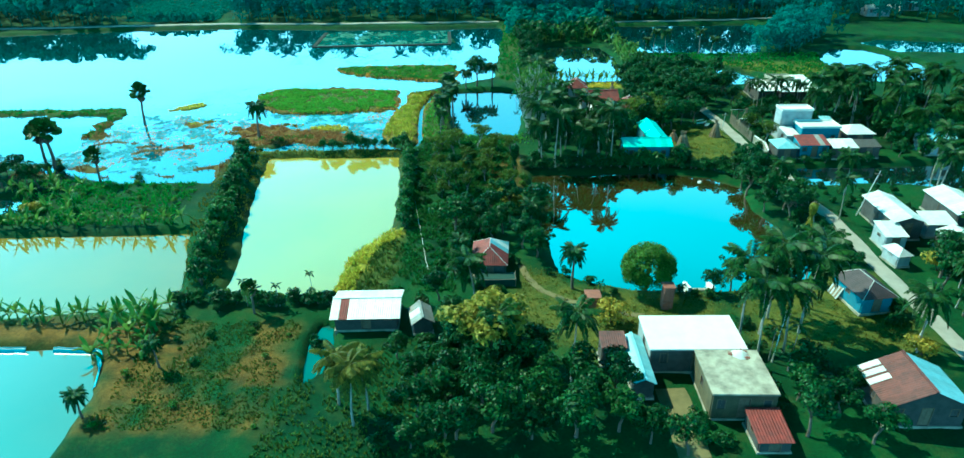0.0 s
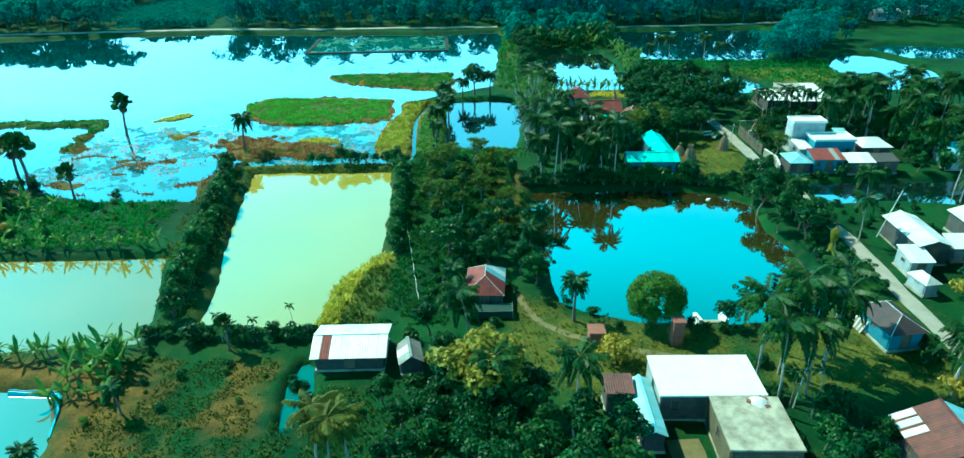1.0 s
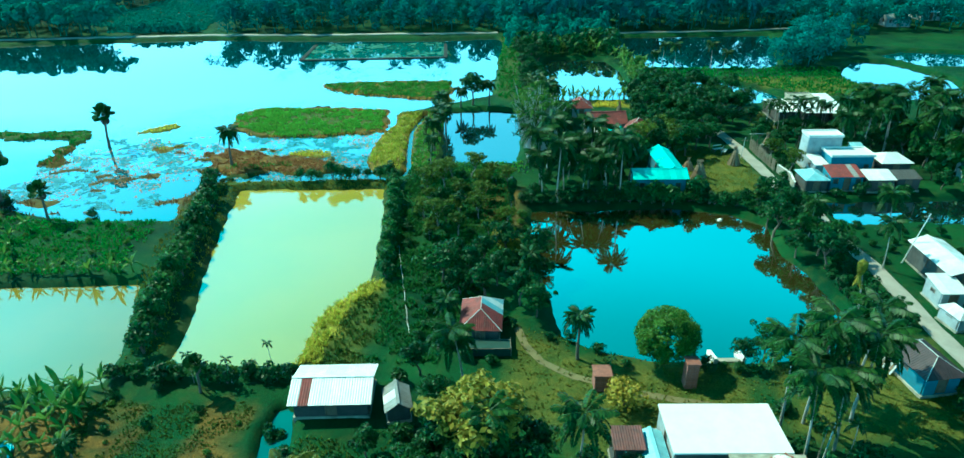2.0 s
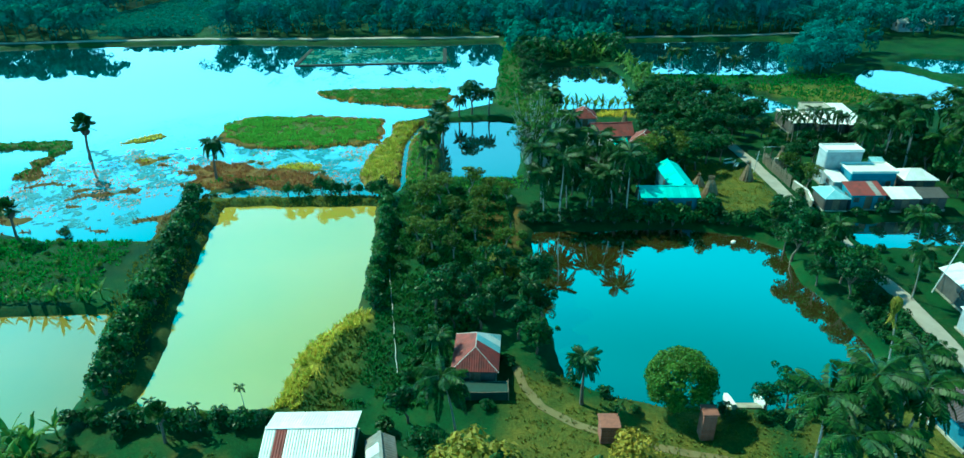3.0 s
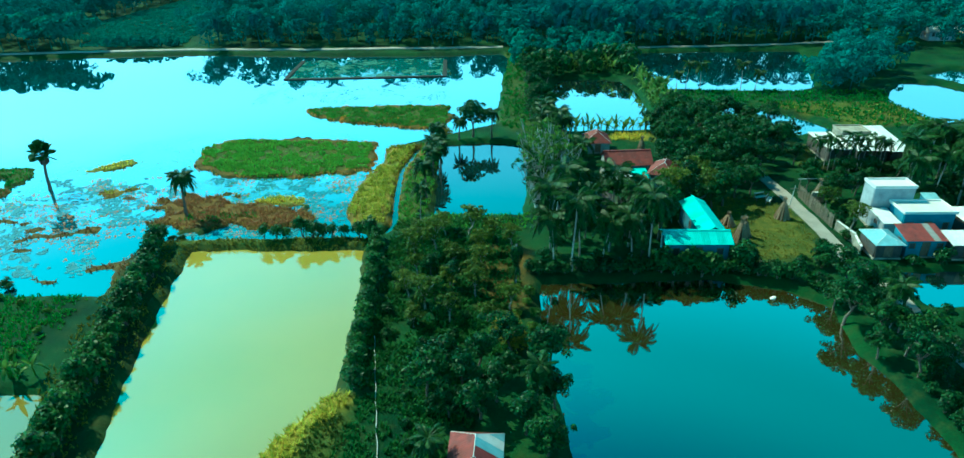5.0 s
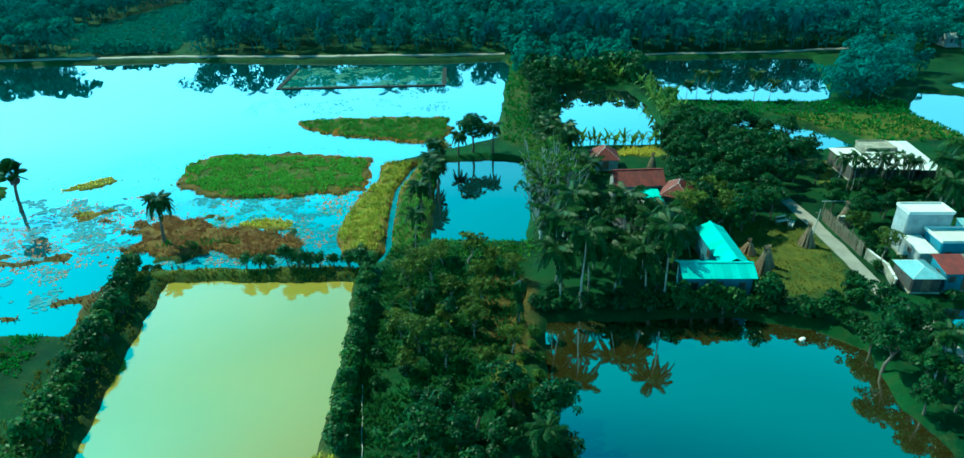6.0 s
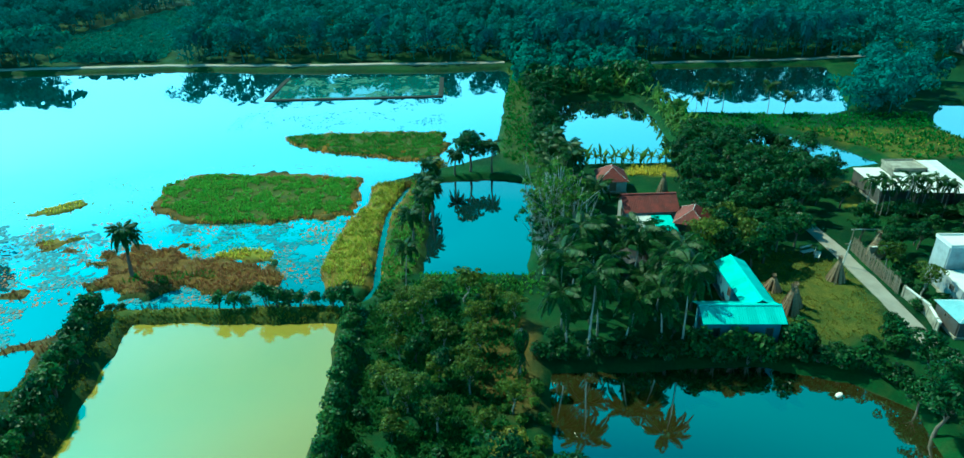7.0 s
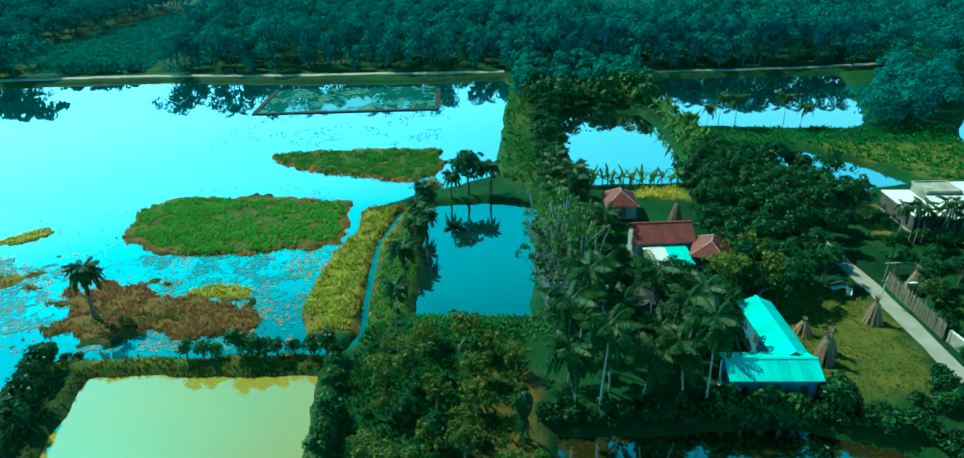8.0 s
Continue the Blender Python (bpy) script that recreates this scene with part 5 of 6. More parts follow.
def bamboo_gate(x0, x1, y, h, label):
    ob = tagged(empty("bamboo_gate"), label, "gate")
    for x in (x0, x1):
        piece("post", joined("post", [tube(((x, y, height(x, y) - 0.3), (x + 0.04, y, height(x, y) + h)), (0.06, 0.05), 6)], BAMBOO), ob)
    z = height(x0, y) + h - 0.15
    piece("crossbar", joined("crossbar", [tube(((x0 - 0.3, y, z), ((x0 + x1) / 2, y, z + 0.05), (x1 + 0.3, y, z)), (0.045, 0.05, 0.045), 6)], POLE), ob, None, "pale crossbar")
    return ob


bamboo_gate(41.3, 43.8, 109.3, 2.1, "open bamboo gate frame with a pale crossbar")


def bench(x, y, turn, label):
    """A rough plank seat on four legs with a back rail."""
    ob = tagged(empty("bench", pose(x, y, height(x, y), 0, 0, turn)), label, "bench")
    for k in range(3):
        part("seat_plank", one_box(-0.8, 0.8, -0.26 + 0.18 * k, -0.10 + 0.18 * k, 0.42, 0.47, 0.008), POLE, ob)
    for a in (-0.7, 0.7):
        for b in (-0.2, 0.2):
            part("leg", one_box(a - 0.04, a + 0.04, b - 0.04, b + 0.04, -0.1, 0.42), WOOD, ob)
        part("back_post", one_box(a - 0.03, a + 0.03, 0.24, 0.30, 0.3, 0.95), WOOD, ob)
    part("back_rail", one_box(-0.8, 0.8, 0.31, 0.35, 0.75, 0.93, 0.008), POLE, ob)
    return ob


LINER = plain("blue_plastic", (0.04, 0.36, 0.50), (0.03, 0.26, 0.38), 2.0, 0.4)
NETTING = plain("green_netting", (0.015, 0.060, 0.045), (0.010, 0.040, 0.032), 3.0, 0.8)


def pond_liner(line, label):
    """A strip of plastic sheet laid over the lip of a pond, with a rolled edge."""
    ob = tagged(empty("pond_liner"), label, "plastic sheet", "pond liners")
    points = along(line, 0.5, 0.04, 9)
    v, f = [], []
    for k, (x, y) in enumerate(points):
        (ax, ay), (bx, by) = points[max(k - 1, 0)], points[min(k + 1, len(points) - 1)]
        d = Vector((bx - ax, by - ay)).normalized()
        out = Vector((-d.y, d.x)) * 0.17
        sag = 0.02 * math.sin(1.9 * k)
        v += [(x + out.x, y + out.y, 0.32 + sag), (x, y, 0.24 + sag), (x - out.x, y - out.y, -0.05), (x - out.x, y - out.y, -0.09), (x + out.x, y + out.y, 0.26 + sag)]
        if k:
            f += [(5 * k - 5 + q, 5 * k - 5 + (q + 1) % 5, 5 * k + (q + 1) % 5, 5 * k + q) for q in range(5)]
    piece("sheet", joined("sheet", [(v, f)], LINER), ob)
    piece("rolled_edge", joined("rolled_edge", [tube([(p[0], p[1], p[2] + 0.02) for p in v[0::5]], [0.05] * len(points), 5)], LINER), ob)
    return ob


pond_liner([(-46.0, 48.5), (-40.3, 48.4)], "blue plastic sheet along the edge of the pale pond")
pond_liner([(-38.0, 48.4), (-33.8, 48.2), (-32.6, 45.8), (-31.7, 42.9)], "blue plastic sheet round the corner of the pale pond")


def netted_pen(x0, x1, y0, y1, h, label):
    """A low pen of bamboo posts with dark netting on its sides."""
    ob = tagged(empty("netted_pen"), label, "pen")
    corners = [(x0, y0), (x1, y0), (x1, y1), (x0, y1)]
    z = height((x0 + x1) / 2, (y0 + y1) / 2)
    for (ax, ay), (bx, by) in zip(corners, corners[1:] + corners[:1]):
        d, turn = math.hypot(bx - ax, by - ay), math.degrees(math.atan2(by - ay, bx - ax))
        side = part("netting", one_box(0.05, d - 0.05, -0.015, 0.015, -0.1, h - 0.1), NETTING, ob, "", pose(ax, ay, z, 0, 0, turn))
        piece("rail", joined("rail", [tube(((0, 0, h - 0.06), (d / 2, 0, h - 0.11), (d, 0, h - 0.05)), (0.03, 0.03, 0.03), 5)], BAMBOO), side)
        piece("post", joined("post", [tube(((0, 0, -0.3), (0.03, 0, h + 0.15)), (0.05, 0.04), 6)], BAMBOO), ob, pose(ax, ay, z))
    part("net_roof", one_box(x0 + 0.05, x1 - 0.05, y0 + 0.05, y1 - 0.05, z + h - 0.09, z + h - 0.06), NETTING, ob, "sagging dark green net cover")
    return ob


netted_pen(-0.8, 3.3, 57.9, 59.2, 0.9, "low pen of dark green netting on bamboo posts")


def rubble_heap(x, y, z, r, label):
    """A flat heap of pale sand and broken brick."""
    rng = np.random.RandomState(17)
    v, f = [(0, 0, r * 0.45)], []
    for ring, (k, top) in enumerate(((0.4, 0.36), (0.75, 0.14), (1.0, 0.0))):
        for q in range(14):
            a, w = q * 2 * math.pi / 14, 0.85 + 0.3 * rng.rand()
            v.append((r * k * w * math.cos(a), r * k * w * math.sin(a) * 0.8, r * top * (0.8 + 0.4 * rng.rand())))
            n = 1 + ring * 14
            f.append((0, n + q, n + (q + 1) % 14) if ring == 0 else (n - 14 + q, n + q, n + (q + 1) % 14, n - 14 + (q + 1) % 14))
    ob = tagged(empty("rubble_heap", pose(x, y, z)), label, "rubble")
    piece("heap", joined("heap", [(v, f)], CONCRETE_WHITE), ob)
    for k in range(16):
        a, q = rng.uniform(0, 6.28), r * rng.uniform(0.5, 1.2)
        part("brick", one_box(-0.12, 0.12, -0.06, 0.06, 0, 0.07, 0.008), BRICK_RED, ob, "", pose(q * math.cos(a), q * math.sin(a) * 0.8, 0.02 + 0.10 * max(0, 1 - q / r), 0, 0, rng.uniform(0, 180)))
    return ob


rubble_heap(20.6, 43.6, 3.09, 0.75, "pale heap of sand and broken bricks on the concrete roof")


def leaning_planks(x, y, turn, label):
    """Sawn planks leaned side by side against a wall."""
    ob = tagged(empty("leaning_planks", pose(x, y, height(x, y) - 0.02, 0, 0, turn)), label, "planks")
    for k in range(7):
        part("plank", one_box(-0.09, 0.09, -0.02, 0.02, 0, 1.7 + 0.12 * (k % 3), 0.006), STRAW if k % 2 else POLE, ob, "", pose(0.23 * k, 0, 0, -24, 0, 3 * (k % 3) - 3))
    return ob


leaning_planks(34.0, 56.7, -86, "pale and orange planks leaned against the blue wall")


bench(36.6, 106.6, 60, "pale plank bench on the grass by the road")
bench(35.8, 107.3, 20, "weathered plank bench under the trees")

pipe = tagged(new("irrigation_pipe", joined("irrigation_pipe", [tube([(-8.6 + 0.17 * k + 0.05 * math.sin(2 * k), 78 - 1.0 * k, height(-8.6 + 0.17 * k, 78 - k) + 0.12) for k in range(18)], [0.03] * 18, 6)], POLE)), "thin pale water pipe lying on the grass", "pipe")

bm = bmesh.new()
bmesh.ops.create_icosphere(bm, subdivisions=2, radius=0.22)
for p in bm.verts:
    p.co.z = p.co.z * 0.55 + 0.04 * math.sin(9 * p.co.x)
    p.co.x *= 1.5
me = bpy.data.meshes.new("floating_sack")
bm.to_mesh(me)
bm.free()
me.materials.append(CONCRETE_WHITE)
sack = tagged(new("floating_sack", me), "white plastic sack floating at the pond edge", "sack")
sack.matrix_basis = pose(29.5, 85.2, 0.06, 0, 0, 20)


# ---- trees, bushes and palms, stretch by stretch ----
def sow(kind, places, low=0.85, high=1.15, seed=1, **kw):
    rng = random.Random(seed)
    for x, y in places:
        if any(a - 0.4 < x < b + 0.4 and c - 0.4 < y < d + 0.4 for a, b, c, d in BUILT):
            continue
        kind.put(x, y, rng.uniform(low, high), rng.uniform(0, 360), **kw)


# dykes round the fish ponds
sow(HEDGE, along([(-36.2, 97.0), (-34.4, 90), (-33.2, 83), (-31.6, 73), (-29.6, 62), (-28.4, 57.5)], 1.35, 0.35, 1), 0.85, 1.15, 1)
sow(HEDGE, along([(-33.6, 88), (-32.0, 80), (-29.9, 67), (-28.4, 60)], 2.1, 0.4, 2), 0.7, 1.0, 2)
sow(HEDGE, along([(-11.0, 96), (-10.2, 85), (-9.6, 75), (-9.4, 70.5)], 1.25, 0.3, 3), 0.6, 0.95, 3)
sow(HEDGE, along([(-24, 97.0), (-12, 97.4)], 1.3, 0.3, 4), 0.6, 1.0, 4)
sow(BUSH, along([(-34, 97), (-37, 96)], 1.2, 0.3, 5), 0.6, 0.8, 5)
# the foot of the ponds
sow(BANANA, along([(-48, 52.3), (-40, 52.2), (-33, 52.8)], 0.95, 0.7, 6), 0.6, 0.85, 6)
sow(BANANA, scatter([(-34, 46), (-29, 47), (-29, 54.5), (-34, 53.5)], 1.5, 7), 0.65, 0.95, 7)
sow(BANANA, along([(-60, 71.8), (-36, 72.2)], 1.2, 0.6, 8), 0.6, 0.85, 8)
sow(BANANA, scatter([(-64, 72.5), (-50, 73), (-52, 83), (-64, 84)], 2.2, 108, (POND_LEFT,)), 0.7, 1.0, 108)
sow(LIGHT_BUSH, scatter([(-62, 73), (-38, 73.5), (-39, 84), (-62, 85)], 2.6, 208), 0.4, 0.8, 208)
sow(BUSH, along([(-29.5, 55.4), (-15.5, 54.8)], 1.25, 0.6, 9), 0.9, 1.45, 9)
sow(BUSH, scatter([(-30, 46), (-24, 45), (-20, 52), (-22, 54), (-30, 54)], 2.8, 109), 0.4, 0.8, 109)
sow(LIGHT_BUSH, along([(-28, 56.4), (-15, 56)], 1.3, 0.4, 10), 0.5, 0.8, 10)
sow(DATE, [(-27.2, 45.4), (-30.6, 39.5)], 0.45, 0.55, 11)
FAN.put(-21.6, 53.4, 0.5, 30, 1)
sow(BANANA, [(-31.2, 51.8), (-30.4, 52.4), (-32.0, 52.6), (-29.8, 50.8), (-30.8, 50.2)], 0.95, 1.15, 211)
sow(ARECA, [(-16.7, 56.4)], 0.58, 0.6, 12)
sow(ARECA, [(-19.5, 54.6), (-22.6, 54.6)], 0.6, 0.65, 112)
sow(LIGHT_BUSH, scatter(ROUGH_FIELD, 3.2, 13), 0.3, 0.7, 13)
sow(TREE, scatter([(-6, 35), (-2.5, 35), (-2.5, 46), (-5.5, 47)], 2.4, 114), 0.55, 0.8, 114)
sow(BUSH, scatter([(-8, 36), (-6, 36), (-6.5, 46), (-8, 46)], 2.0, 115), 0.5, 1.0, 115)
sow(YELLOW_PALM, [(-8.8, 40.2), (-11.2, 40.8), (-9.6, 38.4)], 0.85, 1.0, 14)
# beside the white-roofed house
sow(BUSH, [(-14.8, 55.2), (-5.8, 54.6), (-5.2, 48.4), (-14.6, 49.2), (-12.9, 46.0), (-9.2, 45.6)], 0.8, 1.1, 15)
sow(TREE, [(-4.2, 44.0), (-7.2, 46.4), (-2.6, 51.4), (-4.2, 55.4)], 0.6, 0.8, 16)
# trees below the village yard
sow(TREE, scatter([(-3, 37), (2, 36), (9, 36), (12, 37), (9.5, 43), (7.5, 44), (4, 48), (-3, 47)], 2.5, 17), 0.75, 1.0, 17)
YELLOW_TREE.put(0.6, 45.6, 1.22)
sow(COCONUT, [(1.6, 44.8), (7.2, 43.0), (-0.6, 54.2)], 0.8, 0.9, 18)
sow(TREE, [(12.2, 36.6), (14.6, 35.4)], 0.6, 0.75, 19)
sow(YELLOW_BUSH, [(11.6, 51.6)], 1.0, 1.1, 20)
sow(BUSH, [(16.2, 38.6), (16.0, 36.6), (17.4, 36.6), (22.6, 40.5), (22.4, 38.6)], 0.9, 1.2, 21)
sow(TREE, [(24.6, 41.0), (27.0, 39.2), (28.6, 41.8), (26.0, 43.6), (23.8, 37.2), (28.2, 36.4)], 0.7, 0.85, 22)
sow(COCONUT, [(24.8, 49.8), (28.3, 49.8), (22.6, 48.8), (26.4, 52.2), (22.9, 45.4), (25.8, 47.0), (30.8, 53.9)], 0.9, 1.08, 23)
sow(BUSH, [(38.2, 51.6), (37.4, 51.0), (38.6, 53), (33.4, 57.8), (22.6, 43.4), (23.4, 46.8), (25.4, 49.4), (23.8, 51)], 0.8, 1.2, 123)
sow(TREE, [(24.8, 57.6), (27.2, 57.2), (22.6, 56.6), (29.6, 58.4)], 0.55, 0.7, 24)
sow(ARECA, [(24.2, 46.0), (25.3, 44.6)], 0.8, 1.0, 25)
SKIRT_YELLOW.put(33.5, 60.2, 1.0, 180)
sow(COCONUT, [(37.2, 46.9), (43.2, 44.5), (44.8, 53.8), (47.2, 57.2)], 0.7, 0.9, 26)
sow(TREE, scatter([(43.2, 42), (56, 44), (58, 60), (46, 60.5), (43.4, 55)], 2.4, 27), 0.75, 1.05, 27)
sow(YELLOW_BUSH, [(37.4, 46.6), (47.2, 60.8)], 0.8, 1.1, 28)
# the green pond's near shore
ROUND_TREE.put(16.2, 57.2, 0.98)
sow(DATE, [(9.0, 57.6)], 0.8, 0.82, 29)
sow(ARECA, [(11.2, 54.6)], 0.6, 0.62, 129)
sow(BUSH, [(19.4, 56.6), (20.8, 56.2), (13.0, 56.6), (8.6, 60.2), (22.0, 55.8), (10.8, 58.6), (6.8, 60.5)], 0.55, 0.8, 30)
# the thicket by the red hip-roofed hut
sow(TREE, scatter([(-3, 66.5), (1.5, 67), (6.2, 63), (7.4, 72), (6.6, 77.5), (-0.5, 75), (-3.5, 71)], 2.3, 31), 0.72, 1.0, 31)
sow(COCONUT, [(5.4, 68.4)], 0.62, 0.7, 32)
sow(DATE, [(-2.2, 62.4)], 0.7, 0.8, 33)
sow(LIGHT_BUSH, scatter([(2, 75), (6.2, 78), (5.8, 86), (3, 86)], 1.5, 34), 0.8, 1.2, 34)
sow(YELLOW_BUSH, [(4.0, 76.0), (3.2, 77.6)], 0.85, 1.0, 134)
SKIRT.put(4.2, 87.0, 1.0, 0)
sow(BUSH, scatter([(-5.0, 59), (-2.5, 60), (-3, 80), (-5.2, 80)], 1.8, 35), 0.45, 0.8, 35)
sow(BUSH, [(-0.6, 57.6), (3.4, 62.4), (-1.9, 59.4), (-2.0, 62.2), (1.6, 57.2)], 0.7, 1.0, 135)
# airy trees on the central strip
sow(LIGHT_TREE, scatter([(-7.2, 80), (-1, 78), (3.8, 82), (4.4, 98), (-2, 100), (-7, 97)], 2.7, 36, (BROWN_PATCH,)), 0.6, 0.95, 36)
sow(LIGHT_BUSH, scatter([(-5.5, 80), (4.5, 80), (4.5, 98), (-6, 98)], 3.4, 136), 0.4, 0.8, 136)
sow(BUSH, scatter([(-8, 76), (0, 76), (0.8, 99), (-8, 98)], 2.6, 236), 0.5, 1.0, 236)
sow(TREE, [(-3.6, 83.8), (-2.0, 86.5), (-4.4, 88.6)], 0.5, 0.6, 37)
sow(DATE, [(-6.6, 108.2), (-6.4, 116.1), (-5.4, 118.6), (-6.7, 121.1), (-6.3, 124.9)], 0.75, 0.95, 38)
sow(COCONUT, [(-6.6, 100.3)], 0.55, 0.58, 238)
sow(BUSH, along([(-6.8, 102), (-7.0, 112), (-6.8, 126)], 1.9, 0.4, 39), 0.4, 0.65, 39)
TREE.put(-1.3, 131.8, 1.42, 40, 0)
sow(DATE, [(-3.4, 130.8), (1.8, 131.4)], 0.72, 0.8, 240)
sow(ARECA, [(6.5, 130.2), (8.2, 131.5)], 0.75, 0.95, 41)
sow(YELLOW_BUSH, [(-6.0, 135.2)], 0.9, 1.0, 42)
sow(TREE, [(-5.8, 129.8), (-7.6, 131.4)], 0.45, 0.55, 43)
# palms and trees behind the green pond
sow(COCONUT, [(8.3, 89.7), (10.2, 89.6), (13.3, 90.2), (16.9, 94.7), (11.3, 92.4), (8.1, 93.0), (16.6, 90.6), (18.2, 90.0), (12.4, 97), (15.4, 98.4), (14.6, 93.6), (9.4, 96.4), (18.6, 97.2), (17.2, 101.4), (12, 101)], 0.8, 1.02, 44)
sow(TREE, scatter([(7.2, 89.7), (19.2, 89.9), (19.2, 92), (7.2, 92)], 3.4, 145), 0.40, 0.55, 145)
sow(TREE, scatter([(8, 92.4), (19.3, 92.6), (19.3, 98), (22.5, 103), (8, 103)], 2.3, 144), 0.42, 0.62, 144)
sow(BRANCHY, scatter([(5.6, 102.4), (10.5, 102), (11.5, 110), (7.8, 112)], 1.5, 45), 1.1, 1.45, 45)
sow(TREE, scatter([(11, 104), (19, 102), (24, 104), (23, 108), (16, 108), (11, 112)], 2.0, 46), 0.6, 0.8, 46)
sow(BUSH, along([(6, 89.6), (15, 89.5), (25, 90.2), (32, 88), (36, 84.8)], 1.0, 0.6, 47), 1.0, 1.5, 47)
sow(BUSH, [(20.6, 89.4), (22.4, 89.3), (26.8, 89.6), (27.6, 91.0), (29.0, 90.6), (31.0, 89.6), (34.6, 91), (36.2, 90.2), (21.4, 89.6), (23.6, 89.5), (24.8, 89.7), (19.6, 89.8)], 1.0, 1.3, 48)
sow(TREE, scatter([(26, 104), (36.5, 109.5), (38, 116), (45, 119), (46, 133), (39, 143), (31, 144), (27, 134), (27.5, 121), (26, 118)], 2.35, 49, (GAP,)), 0.75, 1.05, 49)
sow(LIGHT_TREE, [(25.6, 108.0), (27.8, 106.0), (23.8, 105.6), (29.8, 108.4), (27, 111)], 1.1, 1.3, 50)
sow(TREE, scatter([(8.6, 114), (13.5, 113), (14.5, 121), (12.5, 131), (8.6, 131)], 1.9, 51), 0.55, 0.8, 51)
sow(COCONUT, scatter([(8.6, 116), (13.5, 114), (13, 128), (9, 130)], 2.9, 52), 0.62, 0.8, 52)
sow(TREE, scatter([(8.0, 131), (12.4, 131), (12.2, 160), (14, 172), (9, 172)], 2.1, 53), 0.55, 0.85, 53)
sow(DATE, [(9.8, 128), (10.6, 132.4), (12.2, 128.6)], 0.9, 1.1, 54)
sow(BANANA, along([(13.5, 134.2), (28.5, 134.9)], 0.75, 0.5, 55), 0.7, 1.0, 55)
sow(BANANA, scatter([(30.6, 138), (34, 139), (35, 158), (33, 168), (30.4, 168), (31, 157)], 1.35, 56), 0.75, 1.1, 56)
sow(BANANA, scatter([(9, 172), (32, 172), (33, 180), (9, 180)], 2.1, 57), 0.8, 1.2, 57)
# beside the road
sow(TREE, scatter([(34.6, 72), (38.6, 73), (39, 86), (35.8, 87.5), (33.8, 82)], 1.9, 58), 0.68, 0.95, 58)
sow(BUSH, scatter([(36.4, 62), (39.6, 62), (39.6, 73), (35.8, 73)], 1.15, 59), 0.6, 1.1, 59)
sow(BUSH, scatter([(43, 72), (52, 72), (54, 81.5), (43.4, 82)], 1.8, 60), 0.45, 0.8, 60)
sow(COCONUT, [(42.2, 72.2), (46.4, 79.5), (37.4, 79.0)], 0.5, 0.8, 61)
sow(BUSH, [(37.0, 92.2), (37.8, 93.8), (36.4, 91.2), (42.4, 88), (42.0, 93.5), (41.6, 96.6), (42.6, 101), (43.2, 103), (44.2, 105), (45.2, 103.4), (44.0, 97.4), (43.4, 99.4), (46, 91), (49, 91), (52, 90.9), (55, 91)], 0.9, 1.3, 62)
sow(TREE, [(46.2, 108.0), (48.2, 109.2), (44.2, 107.6)], 0.5, 0.58, 262)
sow(LIGHT_TREE, [(42.3, 94.6), (43.2, 98.8), (42.6, 104.4)], 0.7, 0.9, 63)
sow(TREE, scatter([(42, 107), (62, 104), (62, 115), (43, 116)], 2.6, 64), 0.55, 0.8, 64)
sow(TREE, [(21.4, 99.4), (22.4, 102.4), (20.6, 96.6), (28.6, 104.2), (30.5, 105.6)], 0.85, 1.0, 164)
sow(TREE, scatter([(56, 58), (72, 58), (74, 71), (58, 72)], 3.4, 165), 0.6, 0.85, 165)
sow(BUSH, scatter([(42.8, 84.6), (60, 85), (75, 80), (60, 81.5), (43, 83)], 3.4, 166), 0.3, 0.45, 166)
sow(HEDGE, [(19.4, 89.3), (20.7, 89.1), (22.1, 89.2), (23.5, 89.0), (24.7, 89.2), (27.6, 89.6), (28.6, 90.8)], 1.0, 1.2, 174)
sow(BUSH, along([(47, 117.6), (60, 117.0)], 1.4, 0.4, 175), 0.9, 1.3, 175)
sow(COCONUT, [(37.8, 160.4), (39.6, 160), (42.2, 159.6), (49.9, 159), (52.6, 158.8)], 0.55, 0.72, 176)
sow(BETEL, along([(46.4, 116.9), (56.5, 116.7)], 0.95, 0.5, 65), 0.72, 0.92, 65)
sow(COCONUT, scatter([(58, 104), (78, 96), (78, 116), (60, 118)], 4.6, 66), 0.8, 1.0, 66)
sow(TREE, [(61, 96), (62.5, 100.5), (61.5, 104), (63, 110), (62, 116), (60.5, 92.8)], 0.7, 0.95, 67)
sow(COCONUT, [(56.8, 106.4), (58.7, 112.5), (53.2, 106.4), (60.6, 107.3), (55.6, 110.4), (62.4, 112.8)], 0.85, 1.0, 167)
sow(BUSH, scatter([(55, 70), (72, 66), (74, 79), (56, 79)], 2.4, 68), 0.5, 0.9, 68)
sow(COCONUT, [(58, 79), (61, 84), (64.5, 80), (62.8, 88), (57.5, 64)], 0.75, 0.95, 69)
